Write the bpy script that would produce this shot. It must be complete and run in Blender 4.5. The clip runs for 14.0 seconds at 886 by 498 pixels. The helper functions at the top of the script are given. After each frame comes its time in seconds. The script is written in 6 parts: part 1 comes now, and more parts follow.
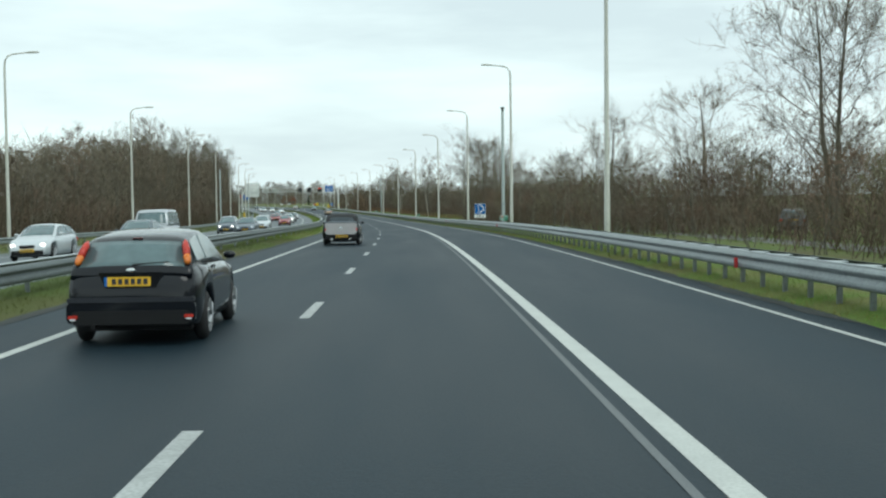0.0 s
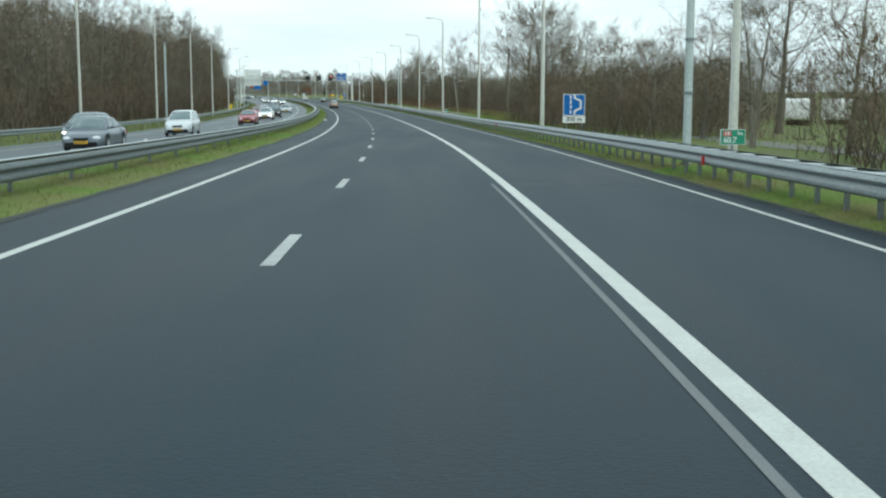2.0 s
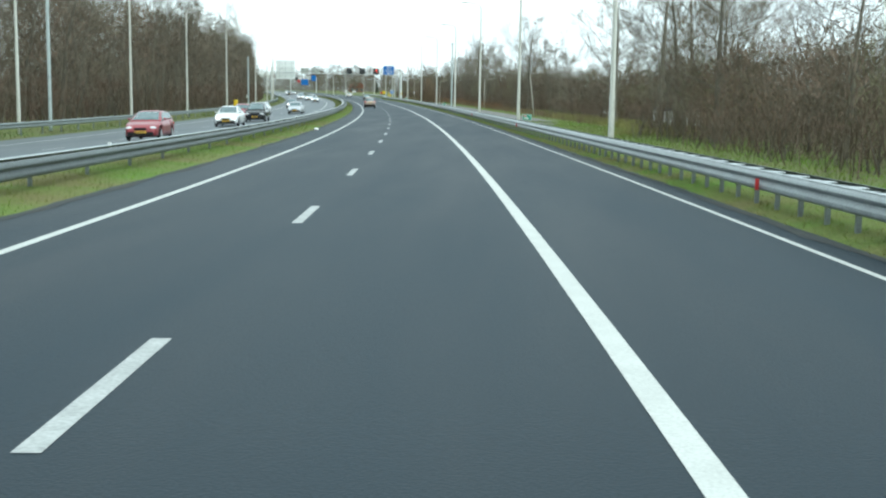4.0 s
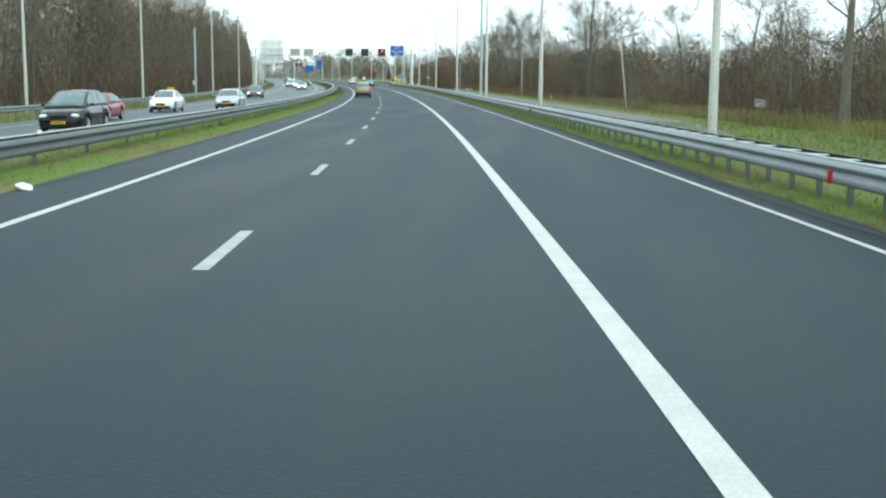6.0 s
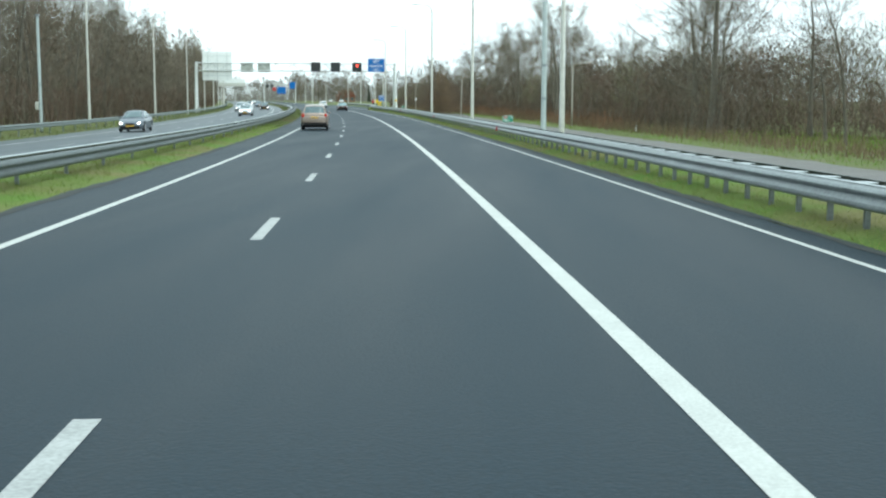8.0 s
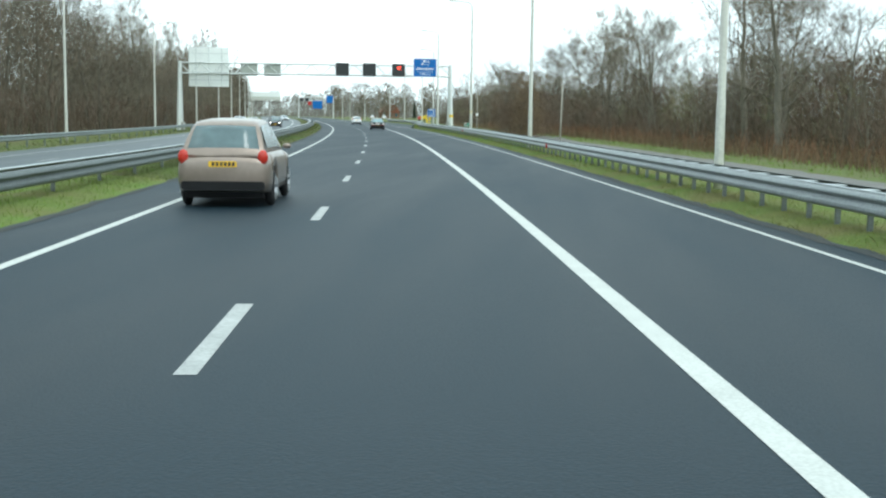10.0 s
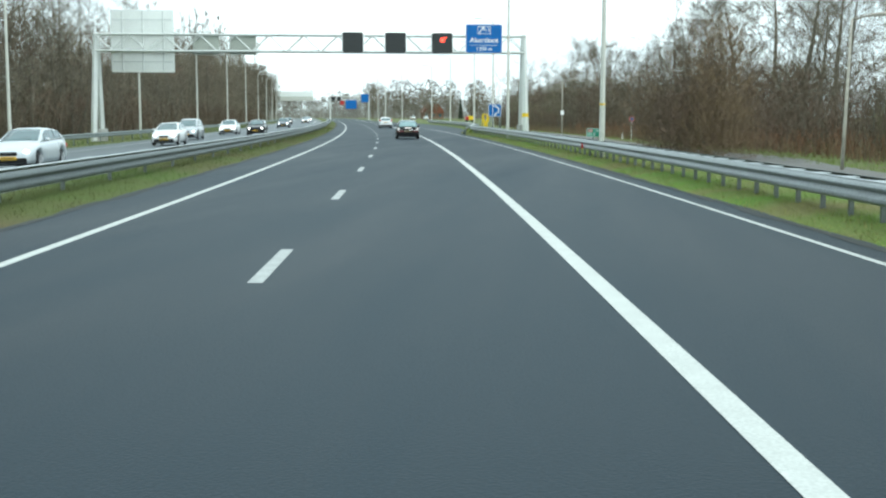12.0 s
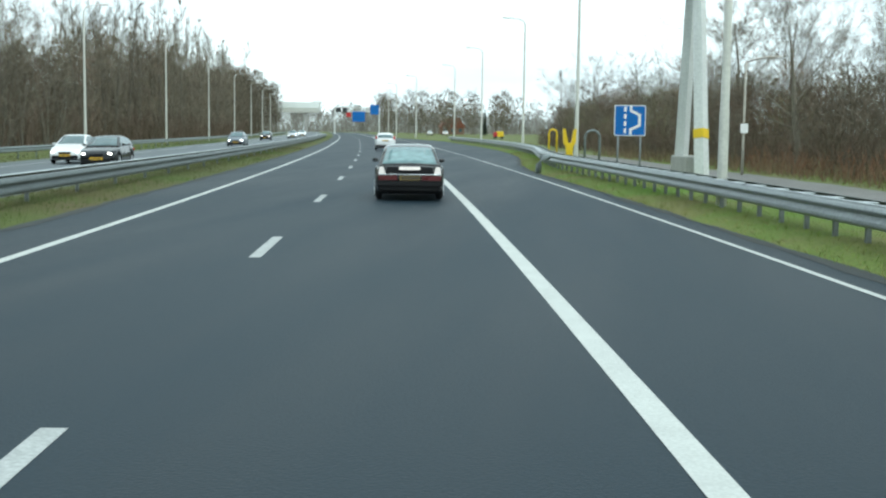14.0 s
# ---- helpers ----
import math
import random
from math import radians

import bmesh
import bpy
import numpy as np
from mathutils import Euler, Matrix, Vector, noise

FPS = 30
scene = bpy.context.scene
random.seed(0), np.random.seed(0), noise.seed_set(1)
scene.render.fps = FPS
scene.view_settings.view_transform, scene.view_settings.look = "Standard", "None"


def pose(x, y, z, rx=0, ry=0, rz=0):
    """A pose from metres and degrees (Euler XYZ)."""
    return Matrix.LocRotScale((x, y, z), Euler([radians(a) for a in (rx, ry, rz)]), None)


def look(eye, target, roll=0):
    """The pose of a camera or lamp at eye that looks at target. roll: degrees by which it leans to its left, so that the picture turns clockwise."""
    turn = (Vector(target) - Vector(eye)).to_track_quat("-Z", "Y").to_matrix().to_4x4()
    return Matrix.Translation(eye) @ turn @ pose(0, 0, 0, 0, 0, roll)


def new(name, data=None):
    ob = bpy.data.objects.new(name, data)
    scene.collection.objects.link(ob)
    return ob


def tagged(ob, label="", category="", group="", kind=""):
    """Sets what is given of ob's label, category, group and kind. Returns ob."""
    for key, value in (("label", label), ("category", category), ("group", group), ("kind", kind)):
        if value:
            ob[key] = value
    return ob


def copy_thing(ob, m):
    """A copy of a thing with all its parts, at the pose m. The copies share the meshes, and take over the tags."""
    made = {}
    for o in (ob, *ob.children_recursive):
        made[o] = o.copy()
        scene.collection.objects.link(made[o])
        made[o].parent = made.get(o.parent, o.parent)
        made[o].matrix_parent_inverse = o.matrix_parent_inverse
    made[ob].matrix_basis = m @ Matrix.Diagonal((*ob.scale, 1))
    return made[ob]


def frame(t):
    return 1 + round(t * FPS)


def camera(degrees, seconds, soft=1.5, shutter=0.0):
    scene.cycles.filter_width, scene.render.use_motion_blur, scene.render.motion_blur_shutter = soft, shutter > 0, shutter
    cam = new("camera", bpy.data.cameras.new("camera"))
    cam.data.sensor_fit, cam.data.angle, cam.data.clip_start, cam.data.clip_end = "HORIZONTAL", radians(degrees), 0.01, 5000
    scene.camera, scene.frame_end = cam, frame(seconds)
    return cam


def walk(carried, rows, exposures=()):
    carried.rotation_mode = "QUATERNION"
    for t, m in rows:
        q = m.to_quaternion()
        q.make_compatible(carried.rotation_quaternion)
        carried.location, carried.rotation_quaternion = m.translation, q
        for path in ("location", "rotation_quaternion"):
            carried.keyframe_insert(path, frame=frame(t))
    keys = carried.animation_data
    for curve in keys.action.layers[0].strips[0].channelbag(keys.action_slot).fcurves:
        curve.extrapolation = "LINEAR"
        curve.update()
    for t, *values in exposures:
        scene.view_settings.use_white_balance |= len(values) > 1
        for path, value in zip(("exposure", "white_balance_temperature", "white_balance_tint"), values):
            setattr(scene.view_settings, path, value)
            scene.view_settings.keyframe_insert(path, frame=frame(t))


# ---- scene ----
cam = camera(40.9, 14.0, soft=2.3)
PATH = [
    (0, (1.662, -5.752, 4.431), (1.899, 4.240, 3.989), -0.68),
    (0.5, (1.647, 7.109, 4.355), (1.713, 17.093, 3.683), 0.90),
    (1, (1.637, 21.107, 4.239), (1.665, 31.076, 3.333), 0.54),
    (1.5, (1.566, 33.929, 4.141), (1.520, 43.865, 2.874), 0.28),
    (2, (1.442, 47.619, 3.950), (1.480, 57.548, 2.616), 0.08),
    (2.5, (1.245, 60.612, 3.787), (1.169, 70.527, 2.338), 1.42),
    (3, (1.105, 74.748, 3.649), (0.817, 84.667, 2.277), 1.98),
    (5.5, (-1.674, 142.785, 2.739), (-2.212, 152.693, 1.407), -0.09),
    (6, (-2.759, 156.955, 2.555), (-3.344, 166.842, 1.106), 0.38),
    (6.5, (-3.875, 170.278, 2.421), (-4.308, 180.196, 1.145), -0.27),
    (7, (-5.212, 184.673, 2.276), (-5.808, 194.585, 1.033), 0.28),
    (7.5, (-6.432, 197.991, 2.192), (-6.809, 207.903, 0.868), 0.32),
    (8, (-7.792, 212.316, 2.143), (-8.234, 222.234, 0.883), 0.21),
    (8.5, (-9.170, 225.653, 1.990), (-9.668, 235.569, 0.743), -0.15),
    (9, (-10.698, 239.938, 1.927), (-11.301, 249.865, 0.853), 0.42),
    (11.5, (-18.554, 309.028, 1.700), (-19.628, 318.898, 0.506), -0.06),
    (12, (-20.379, 323.239, 1.701), (-21.565, 333.105, 0.581), 0.14),
    (12.5, (-22.176, 336.624, 1.688), (-23.437, 346.474, 0.519), 0.33),
    (13, (-24.237, 351.332, 1.731), (-25.344, 361.221, 0.739), 1.33),
    (13.5, (-26.223, 364.785, 1.699), (-27.445, 374.668, 0.793), 0.67),
    (14, (-28.412, 379.096, 1.705), (-29.731, 388.957, 0.708), 0.82),
]
EXPOSURE = [(0.0, 0.03, 6720, 10), (0.5, -0.12, 6720, 10), (1.0, -0.12, 6720, 10), (1.5, 0.06, 6640, 10), (2.0, 0.22, 6560, 10), (2.5, 0.45, 6500, 10), (3.0, 0.64, 6500, 10), (12.0, 0.66, 6500, 10), (14.0, 0.5, 6500, 10)]
walk(cam, [(t, look(eye, target, roll)) for t, eye, target, roll in PATH], EXPOSURE)

# ---- sky and sun: a bright overcast winter day ----
world = bpy.data.worlds.new("overcast_sky")
scene.world = world
world.use_nodes = True
wt = world.node_tree
bg = wt.nodes["Background"]
sky = wt.nodes.new("ShaderNodeTexSky")
sky.sky_type = "NISHITA"
sky.sun_disc = False
sky.sun_elevation, sky.sun_rotation = radians(38), radians(140)
coord = wt.nodes.new("ShaderNodeTexCoord")
squash = wt.nodes.new("ShaderNodeMapping")
squash.inputs["Scale"].default_value = (1.3, 1.3, 7.0)
cloud = wt.nodes.new("ShaderNodeTexNoise")
cloud.inputs["Scale"].default_value = 2.2
cloud.inputs["Detail"].default_value = 7.0
cloud.inputs["Roughness"].default_value = 0.52
ramp = wt.nodes.new("ShaderNodeValToRGB")
ramp.color_ramp.elements[0].position, ramp.color_ramp.elements[0].color = 0.36, (6.9, 8.6, 9.15, 1)
ramp.color_ramp.elements[1].position, ramp.color_ramp.elements[1].color = 0.62, (9.25, 11.4, 11.65, 1)
blend = wt.nodes.new("ShaderNodeMix")
blend.data_type = "RGBA"
blend.inputs["Factor"].default_value = 0.93
wt.links.new(coord.outputs["Generated"], squash.inputs["Vector"])
wt.links.new(squash.outputs["Vector"], cloud.inputs["Vector"])
wt.links.new(cloud.outputs["Fac"], ramp.inputs["Fac"])
wt.links.new(sky.outputs["Color"], blend.inputs["A"])
wt.links.new(ramp.outputs["Color"], blend.inputs["B"])
wt.links.new(blend.outputs["Result"], bg.inputs["Color"])
bg.inputs["Strength"].default_value = 0.1

sun = new("sun", bpy.data.lights.new("sun", "SUN"))
sun.data.energy, sun.data.angle, sun.data.color = 0.9, radians(35), (0.95, 1.0, 0.97)
sun.matrix_world = look((0, 0, 60), (-25, 35, 0))

# ---- materials ----


def material(name, colour, rough=0.7, metal=0.0, spread=0.25, scale=3.0, fine=40.0, bump=0.0, second=None, vary=0.0, specular=0.5, stretch=1.0, island=0.0):
    """A surface with noise at two scales; second: the colour of the blotches; vary: object to object change."""
    m = bpy.data.materials.new(name)
    m.use_nodes = True
    t = m.node_tree
    shader = t.nodes["Principled BSDF"]
    place = t.nodes.new("ShaderNodeTexCoord")
    wide, grain = t.nodes.new("ShaderNodeTexNoise"), t.nodes.new("ShaderNodeTexNoise")
    wide.inputs["Scale"].default_value, grain.inputs["Scale"].default_value = scale, fine
    wide.inputs["Detail"].default_value, grain.inputs["Detail"].default_value = 5, 4
    t.links.new(place.outputs["Object"], grain.inputs["Vector"])
    lengthen = t.nodes.new("ShaderNodeMapping")
    lengthen.inputs["Scale"].default_value = (1.0, 1.0 / stretch, 1.0)
    t.links.new(place.outputs["Object"], lengthen.inputs["Vector"])
    t.links.new(lengthen.outputs["Vector"], wide.inputs["Vector"])
    tone = t.nodes.new("ShaderNodeValToRGB")
    dark = second or tuple(c * (1 - spread) for c in colour)
    tone.color_ramp.elements[0].position, tone.color_ramp.elements[0].color = 0.35, (*dark, 1)
    tone.color_ramp.elements[1].position, tone.color_ramp.elements[1].color = 0.65, (*colour, 1)
    t.links.new(wide.outputs["Fac"], tone.inputs["Fac"])
    speck = t.nodes.new("ShaderNodeMapRange")
    speck.inputs["From Min"].default_value, speck.inputs["From Max"].default_value = 0.3, 0.7
    speck.inputs["To Min"].default_value, speck.inputs["To Max"].default_value = 1 - spread, 1 + spread
    t.links.new(grain.outputs["Fac"], speck.inputs["Value"])
    mul = t.nodes.new("ShaderNodeVectorMath")
    mul.operation = "SCALE"
    t.links.new(tone.outputs["Color"], mul.inputs[0])
    t.links.new(speck.outputs["Result"], mul.inputs["Scale"])
    out = mul.outputs["Vector"]
    if vary:
        info = t.nodes.new("ShaderNodeObjectInfo")
        shift = t.nodes.new("ShaderNodeMapRange")
        shift.inputs["To Min"].default_value, shift.inputs["To Max"].default_value = 1 - vary, 1 + vary
        t.links.new(info.outputs["Random"], shift.inputs["Value"])
        again = t.nodes.new("ShaderNodeVectorMath")
        again.operation = "SCALE"
        t.links.new(out, again.inputs[0])
        t.links.new(shift.outputs["Result"], again.inputs["Scale"])
        out = again.outputs["Vector"]
    if island:
        each = t.nodes.new("ShaderNodeNewGeometry")
        change = t.nodes.new("ShaderNodeMapRange")
        change.inputs["To Min"].default_value, change.inputs["To Max"].default_value = 1 - island, 1 + island
        t.links.new(each.outputs["Random Per Island"], change.inputs["Value"])
        more = t.nodes.new("ShaderNodeVectorMath")
        more.operation = "SCALE"
        t.links.new(out, more.inputs[0])
        t.links.new(change.outputs["Result"], more.inputs["Scale"])
        out = more.outputs["Vector"]
    t.links.new(out, shader.inputs["Base Color"])
    gloss = t.nodes.new("ShaderNodeMapRange")
    gloss.inputs["To Min"].default_value, gloss.inputs["To Max"].default_value = max(0.02, rough - 0.12), min(1, rough + 0.12)
    t.links.new(wide.outputs["Fac"], gloss.inputs["Value"])
    t.links.new(gloss.outputs["Result"], shader.inputs["Roughness"])
    shader.inputs["Metallic"].default_value = metal
    shader.inputs["Specular IOR Level"].default_value = specular
    if bump:
        relief = t.nodes.new("ShaderNodeBump")
        relief.inputs["Strength"].default_value, relief.inputs["Distance"].default_value = bump, 0.02
        t.links.new(grain.outputs["Fac"], relief.inputs["Height"])
        t.links.new(relief.outputs["Normal"], shader.inputs["Normal"])
    return m


def glowing(name, colour, strength):
    m = bpy.data.materials.new(name)
    m.use_nodes = True
    shader = m.node_tree.nodes["Principled BSDF"]
    shader.inputs["Base Color"].default_value = (*colour, 1)
    shader.inputs["Emission Color"].default_value = (*colour, 1)
    shader.inputs["Emission Strength"].default_value = strength
    return m


ASPHALT = material("asphalt", (0.0075, 0.0225, 0.0335), 0.6, spread=0.26, scale=0.55, fine=38, bump=0.3, specular=0.26, stretch=10.0)
ASPHALT_OLD = material("older_asphalt", (0.055, 0.075, 0.085), 0.5, spread=0.16, scale=0.6, fine=45, bump=0.15, specular=0.5, stretch=14.0)
TRACK = material("worn_service_road", (0.17, 0.165, 0.155), 0.85, spread=0.25, scale=0.6, fine=25, bump=0.3)
PAINT = material("road_paint", (0.52, 0.54, 0.51), 0.6, spread=0.12, scale=2.5, fine=40, bump=0.15)
DASH_PAINT = material("worn_dash_paint", (0.41, 0.43, 0.42), 0.65, spread=0.2, scale=3.0, fine=30, bump=0.2)
OLD_PAINT = material("removed_line_scar", (0.15, 0.165, 0.17), 0.75, spread=0.15, scale=2, fine=60)
SEAM = material("bitumen_seam", (0.085, 0.09, 0.093), 0.6, spread=0.2)
GRASS = material("verge_soil_and_turf", (0.085, 0.135, 0.014), 0.95, spread=0.3, scale=0.5, fine=14, bump=0.5, second=(0.1, 0.092, 0.03))
TURF = material("cropped_verge_turf", (0.1, 0.18, 0.032), 0.95, spread=0.3, scale=0.35, fine=18, bump=0.6, second=(0.15, 0.145, 0.055), specular=0.15)
MEDIAN_TURF = material("dull_median_turf", (0.078, 0.112, 0.028), 0.95, spread=0.3, scale=0.14, fine=18, bump=0.6, second=(0.1, 0.086, 0.038), specular=0.15)
SOIL = material("dark_edge_soil", (0.04, 0.044, 0.04), 0.95, spread=0.3, scale=1.2, fine=20, bump=0.5, second=(0.026, 0.034, 0.036))
BLADE = material("grass_blade", (0.148, 0.27, 0.042), 0.85, spread=0.25, scale=0.35, fine=6, second=(0.165, 0.185, 0.055), island=0.15, specular=0.2)
MEDIAN_BLADE = material("dull_median_grass", (0.078, 0.15, 0.032), 0.85, spread=0.25, scale=0.12, fine=6, second=(0.13, 0.115, 0.05), island=0.15, specular=0.2)
STRAW_BLADE = material("yellowed_grass_blade", (0.27, 0.25, 0.095), 0.85, spread=0.25, scale=0.3, fine=6, second=(0.19, 0.2, 0.07), island=0.2, specular=0.2)
BRACKEN = material("russet_bracken", (0.24, 0.125, 0.075), 0.95, spread=0.3, scale=0.3, fine=6, second=(0.16, 0.1, 0.06), island=0.2, specular=0.2)
DRY = material("dry_reed", (0.2, 0.15, 0.085), 0.9, spread=0.3, scale=0.4, fine=8, second=(0.13, 0.09, 0.05))
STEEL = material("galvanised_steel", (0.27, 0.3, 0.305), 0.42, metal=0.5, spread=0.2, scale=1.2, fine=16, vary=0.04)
PALE_STEEL = material("pale_zinc_spacer", (0.42, 0.46, 0.47), 0.55, metal=0.2, spread=0.12, scale=3)
# Darker copy of the steel: the rear beam's shade is in its colour.
SHADED_STEEL = material("shade_dark_steel", (0.13, 0.155, 0.155), 0.6, metal=0.3, spread=0.2, scale=1.2, fine=16)
STEEL_DARK = material("weathered_galvanised_post", (0.21, 0.245, 0.245), 0.65, metal=0.3, spread=0.2, scale=3, fine=20, vary=0.08)
POLE = material("light_grey_mast_paint", (0.6, 0.605, 0.545), 0.55, metal=0.05, spread=0.1, scale=0.8, fine=12)
GANTRY_PAINT = material("gantry_paint", (0.68, 0.71, 0.68), 0.55, spread=0.1, scale=0.7, fine=14)
PANEL_BACK = material("sign_panel_back", (0.93, 0.95, 0.91), 0.32, metal=0.85, spread=0.06, scale=0.7, fine=14)
MAST_STEEL = material("dull_zinc_mast", (0.34, 0.4, 0.385), 0.6, metal=0.15, spread=0.12, scale=1.0, fine=12)
OLD_POLE = material("grimy_old_pole", (0.42, 0.4, 0.34), 0.8, spread=0.2, scale=1.5, fine=14)
CASE_BACK = material("signal_case_back", (0.4, 0.43, 0.38), 0.6, spread=0.1, scale=0.9, fine=14)
CONCRETE = material("concrete", (0.42, 0.42, 0.39), 0.85, spread=0.15, scale=1.5, fine=30, bump=0.2)
BARK = material("winter_bark", (0.165, 0.148, 0.115), 0.95, spread=0.3, scale=1.6, fine=14, bump=0.5, second=(0.125, 0.115, 0.088), vary=0.25)
TWIG = material("bare_twigs", (0.19, 0.162, 0.12), 0.95, spread=0.2, scale=0.25, fine=3, second=(0.128, 0.112, 0.084), vary=0.25, island=0.2, specular=0.2)
TWIG_RED = material("reddish_twigs", (0.205, 0.138, 0.098), 0.95, spread=0.2, scale=0.25, fine=3, second=(0.124, 0.096, 0.074), vary=0.2, island=0.2, specular=0.2)
TWIG_MOSS = material("mossy_twigs", (0.185, 0.185, 0.1), 0.95, spread=0.2, scale=0.25, fine=3, second=(0.13, 0.118, 0.074), vary=0.2, island=0.2, specular=0.2)
TWIG_GOLD = material("golden_willow_twigs", (0.23, 0.165, 0.105), 0.95, spread=0.2, scale=0.3, fine=3, second=(0.165, 0.122, 0.075), vary=0.1, island=0.08, specular=0.2)
BRAMBLE = material("dark_red_brambles", (0.145, 0.1, 0.076), 0.95, spread=0.25, scale=0.2, fine=3, second=(0.085, 0.075, 0.05), island=0.25, specular=0.2)
# Distance haze is painted into this lighter, greyer twig colour.
HAZE_TWIG = material("haze_paled_twigs", (0.27, 0.26, 0.235), 0.95, spread=0.2, scale=0.1, fine=1, second=(0.2, 0.185, 0.16), island=0.2, specular=0.2)
NEEDLE = material("conifer_needles", (0.035, 0.055, 0.03), 0.9, spread=0.3, scale=0.6, fine=5)
GLASS = material("car_glass", (0.09, 0.15, 0.16), 0.09, spread=0.15, scale=1, fine=4, specular=0.9)
# Brighter teal base: the reflected sky is painted into the fastback's glass.
SKY_TEAL_GLASS = material("sky_painted_glass", (0.16, 0.29, 0.3), 0.12, spread=0.2, scale=1.5, fine=5, specular=0.9)
RUBBER = material("tyre_rubber", (0.022, 0.022, 0.023), 0.8, spread=0.2, scale=6, fine=60)
ALLOY = material("alloy_rim", (0.48, 0.49, 0.5), 0.35, metal=0.8, spread=0.1, scale=5)
PLASTIC = material("black_plastic", (0.012, 0.0125, 0.0135), 0.6, spread=0.2, scale=4, fine=50, specular=0.25)
TRIM = material("dull_bright_trim", (0.5, 0.47, 0.44), 0.3, metal=0.85, spread=0.08, scale=4)
CHROME = material("chrome", (0.82, 0.83, 0.83), 0.18, metal=0.9, spread=0.05, scale=4)
PLATE = material("yellow_number_plate", (0.85, 0.5, 0.03), 0.5, spread=0.04, scale=4)
INK = material("dark_print", (0.03, 0.03, 0.035), 0.6, spread=0.05)
RED_LENS = material("red_lamp_lens", (0.55, 0.035, 0.02), 0.25, spread=0.12, scale=8)
AMBER_LENS = material("amber_lamp_lens", (0.75, 0.2, 0.03), 0.25, spread=0.12, scale=8)
CLEAR_LENS = material("clear_lamp_lens", (0.75, 0.78, 0.8), 0.15, spread=0.08, scale=8)
DARK_LENS = material("dark_red_lamp_lens", (0.11, 0.015, 0.015), 0.3, spread=0.2, scale=8)
BEAM = glowing("lit_headlamp", (1.0, 0.97, 0.9), 4.0)
SIGN_BLUE = material("blue_sign_face", (0.005, 0.135, 0.43), 0.5, spread=0.06, scale=1.5, specular=0.25)
SIGN_WHITE = material("white_sign_face", (0.82, 0.83, 0.82), 0.45, spread=0.04, scale=2)
SIGN_GREEN = material("green_plate_face", (0.01, 0.26, 0.16), 0.45, spread=0.05, scale=3)
SIGN_RED = material("red_face", (0.55, 0.03, 0.03), 0.5, spread=0.06, scale=3)
PALE_RED = material("faded_red_face", (0.55, 0.16, 0.14), 0.5, spread=0.1, scale=3)
YELLOW = material("safety_yellow_paint", (0.8, 0.54, 0.015), 0.5, spread=0.1, scale=2)
MATRIX = material("matrix_signal_face", (0.03, 0.034, 0.034), 0.45, spread=0.25, scale=6, fine=30)
LED = glowing("lit_red_diodes", (1.0, 0.06, 0.03), 3.0)
NAVY = material("dark_blue_trim", (0.02, 0.03, 0.06), 0.5, spread=0.15, scale=3)
ROOF_TILE = material("red_roof_tile", (0.27, 0.1, 0.06), 0.85, spread=0.2, scale=0.6)
BRICK = material("brown_brick", (0.25, 0.15, 0.1), 0.9, spread=0.2, scale=0.8)
SOFT_TOP = material("black_fabric_hood", (0.025, 0.026, 0.028), 0.9, spread=0.2, scale=4, fine=80, bump=0.2)


def car_paint(name, colour, flake=0.25, coat=0.35, base=0.5):
    m = material(name, colour, 0.32, metal=flake, spread=0.06, scale=1.2, fine=9, specular=base)
    m.node_tree.nodes["Principled BSDF"].inputs["Coat Weight"].default_value = coat
    m.node_tree.nodes["Principled BSDF"].inputs["Coat Roughness"].default_value = 0.06
    return m


# ---- the line of the road ----
# Curvature (per 10 km, to the left) at stations along the dashed lane line, and the curve that it gives.
STATIONS = np.array([-50, -40, -20, 0, 20, 40, 60, 80, 100, 120, 140, 160, 180, 200, 220, 240, 260, 280, 300, 320, 340, 400, 500, 700, 900])
BENDS = np.array([0.589, 0.589, 0.537, 0.533, 1.931, 3.576, 5.408, 6.607, 7.035, 5.433, 4.411, 3.929, 3.758, 3.352, 3.599, 3.722, 3.809, 3.859, 3.957, 4.144, 4.516, 5.131, 1.5, 1, 1])
# The same for the long section: the road comes down from a bridge and levels out.
SAG_STATIONS = np.array([-40, -20, 0, 20, 40, 60, 80, 100, 120, 140, 160, 180, 200, 220, 240, 260, 280, 300, 320, 340])
SAGS = np.array([0, -0.54, -0.588, -0.712, -0.99, -0.994, -0.316, 0.424, 0.813, 0.966, 0.929, 0.695, 0.384, 0.349, 0.559, 0.653, 0.604, 0.554, 0.522, 0])
ROAD_S = np.arange(-400.0, 1702.0, 2.0)
ROAD_A = np.concatenate([[0], np.cumsum(2 * (lambda k: (k[1:] + k[:-1]) / 2)(np.interp(ROAD_S, STATIONS, BENDS) * 1e-4))])
ROAD_A -= np.interp(0, ROAD_S, ROAD_A)
ROAD_X = np.concatenate([[0], np.cumsum(-np.sin(ROAD_A[1:]) - np.sin(ROAD_A[:-1]))])
ROAD_Y = np.concatenate([[0], np.cumsum(np.cos(ROAD_A[1:]) + np.cos(ROAD_A[:-1]))])
ROAD_X -= np.interp(0, ROAD_S, ROAD_X)
ROAD_Y -= np.interp(0, ROAD_S, ROAD_Y)
ROAD_G = np.concatenate([[0], np.cumsum((lambda k: k[1:] + k[:-1])(np.interp(ROAD_S, SAG_STATIONS, SAGS) * 1e-4))])
ROAD_G -= ROAD_G[-1]
ROAD_Z = np.concatenate([[0], np.cumsum(ROAD_G[1:] + ROAD_G[:-1])])
ROAD_Z -= ROAD_Z[-1]


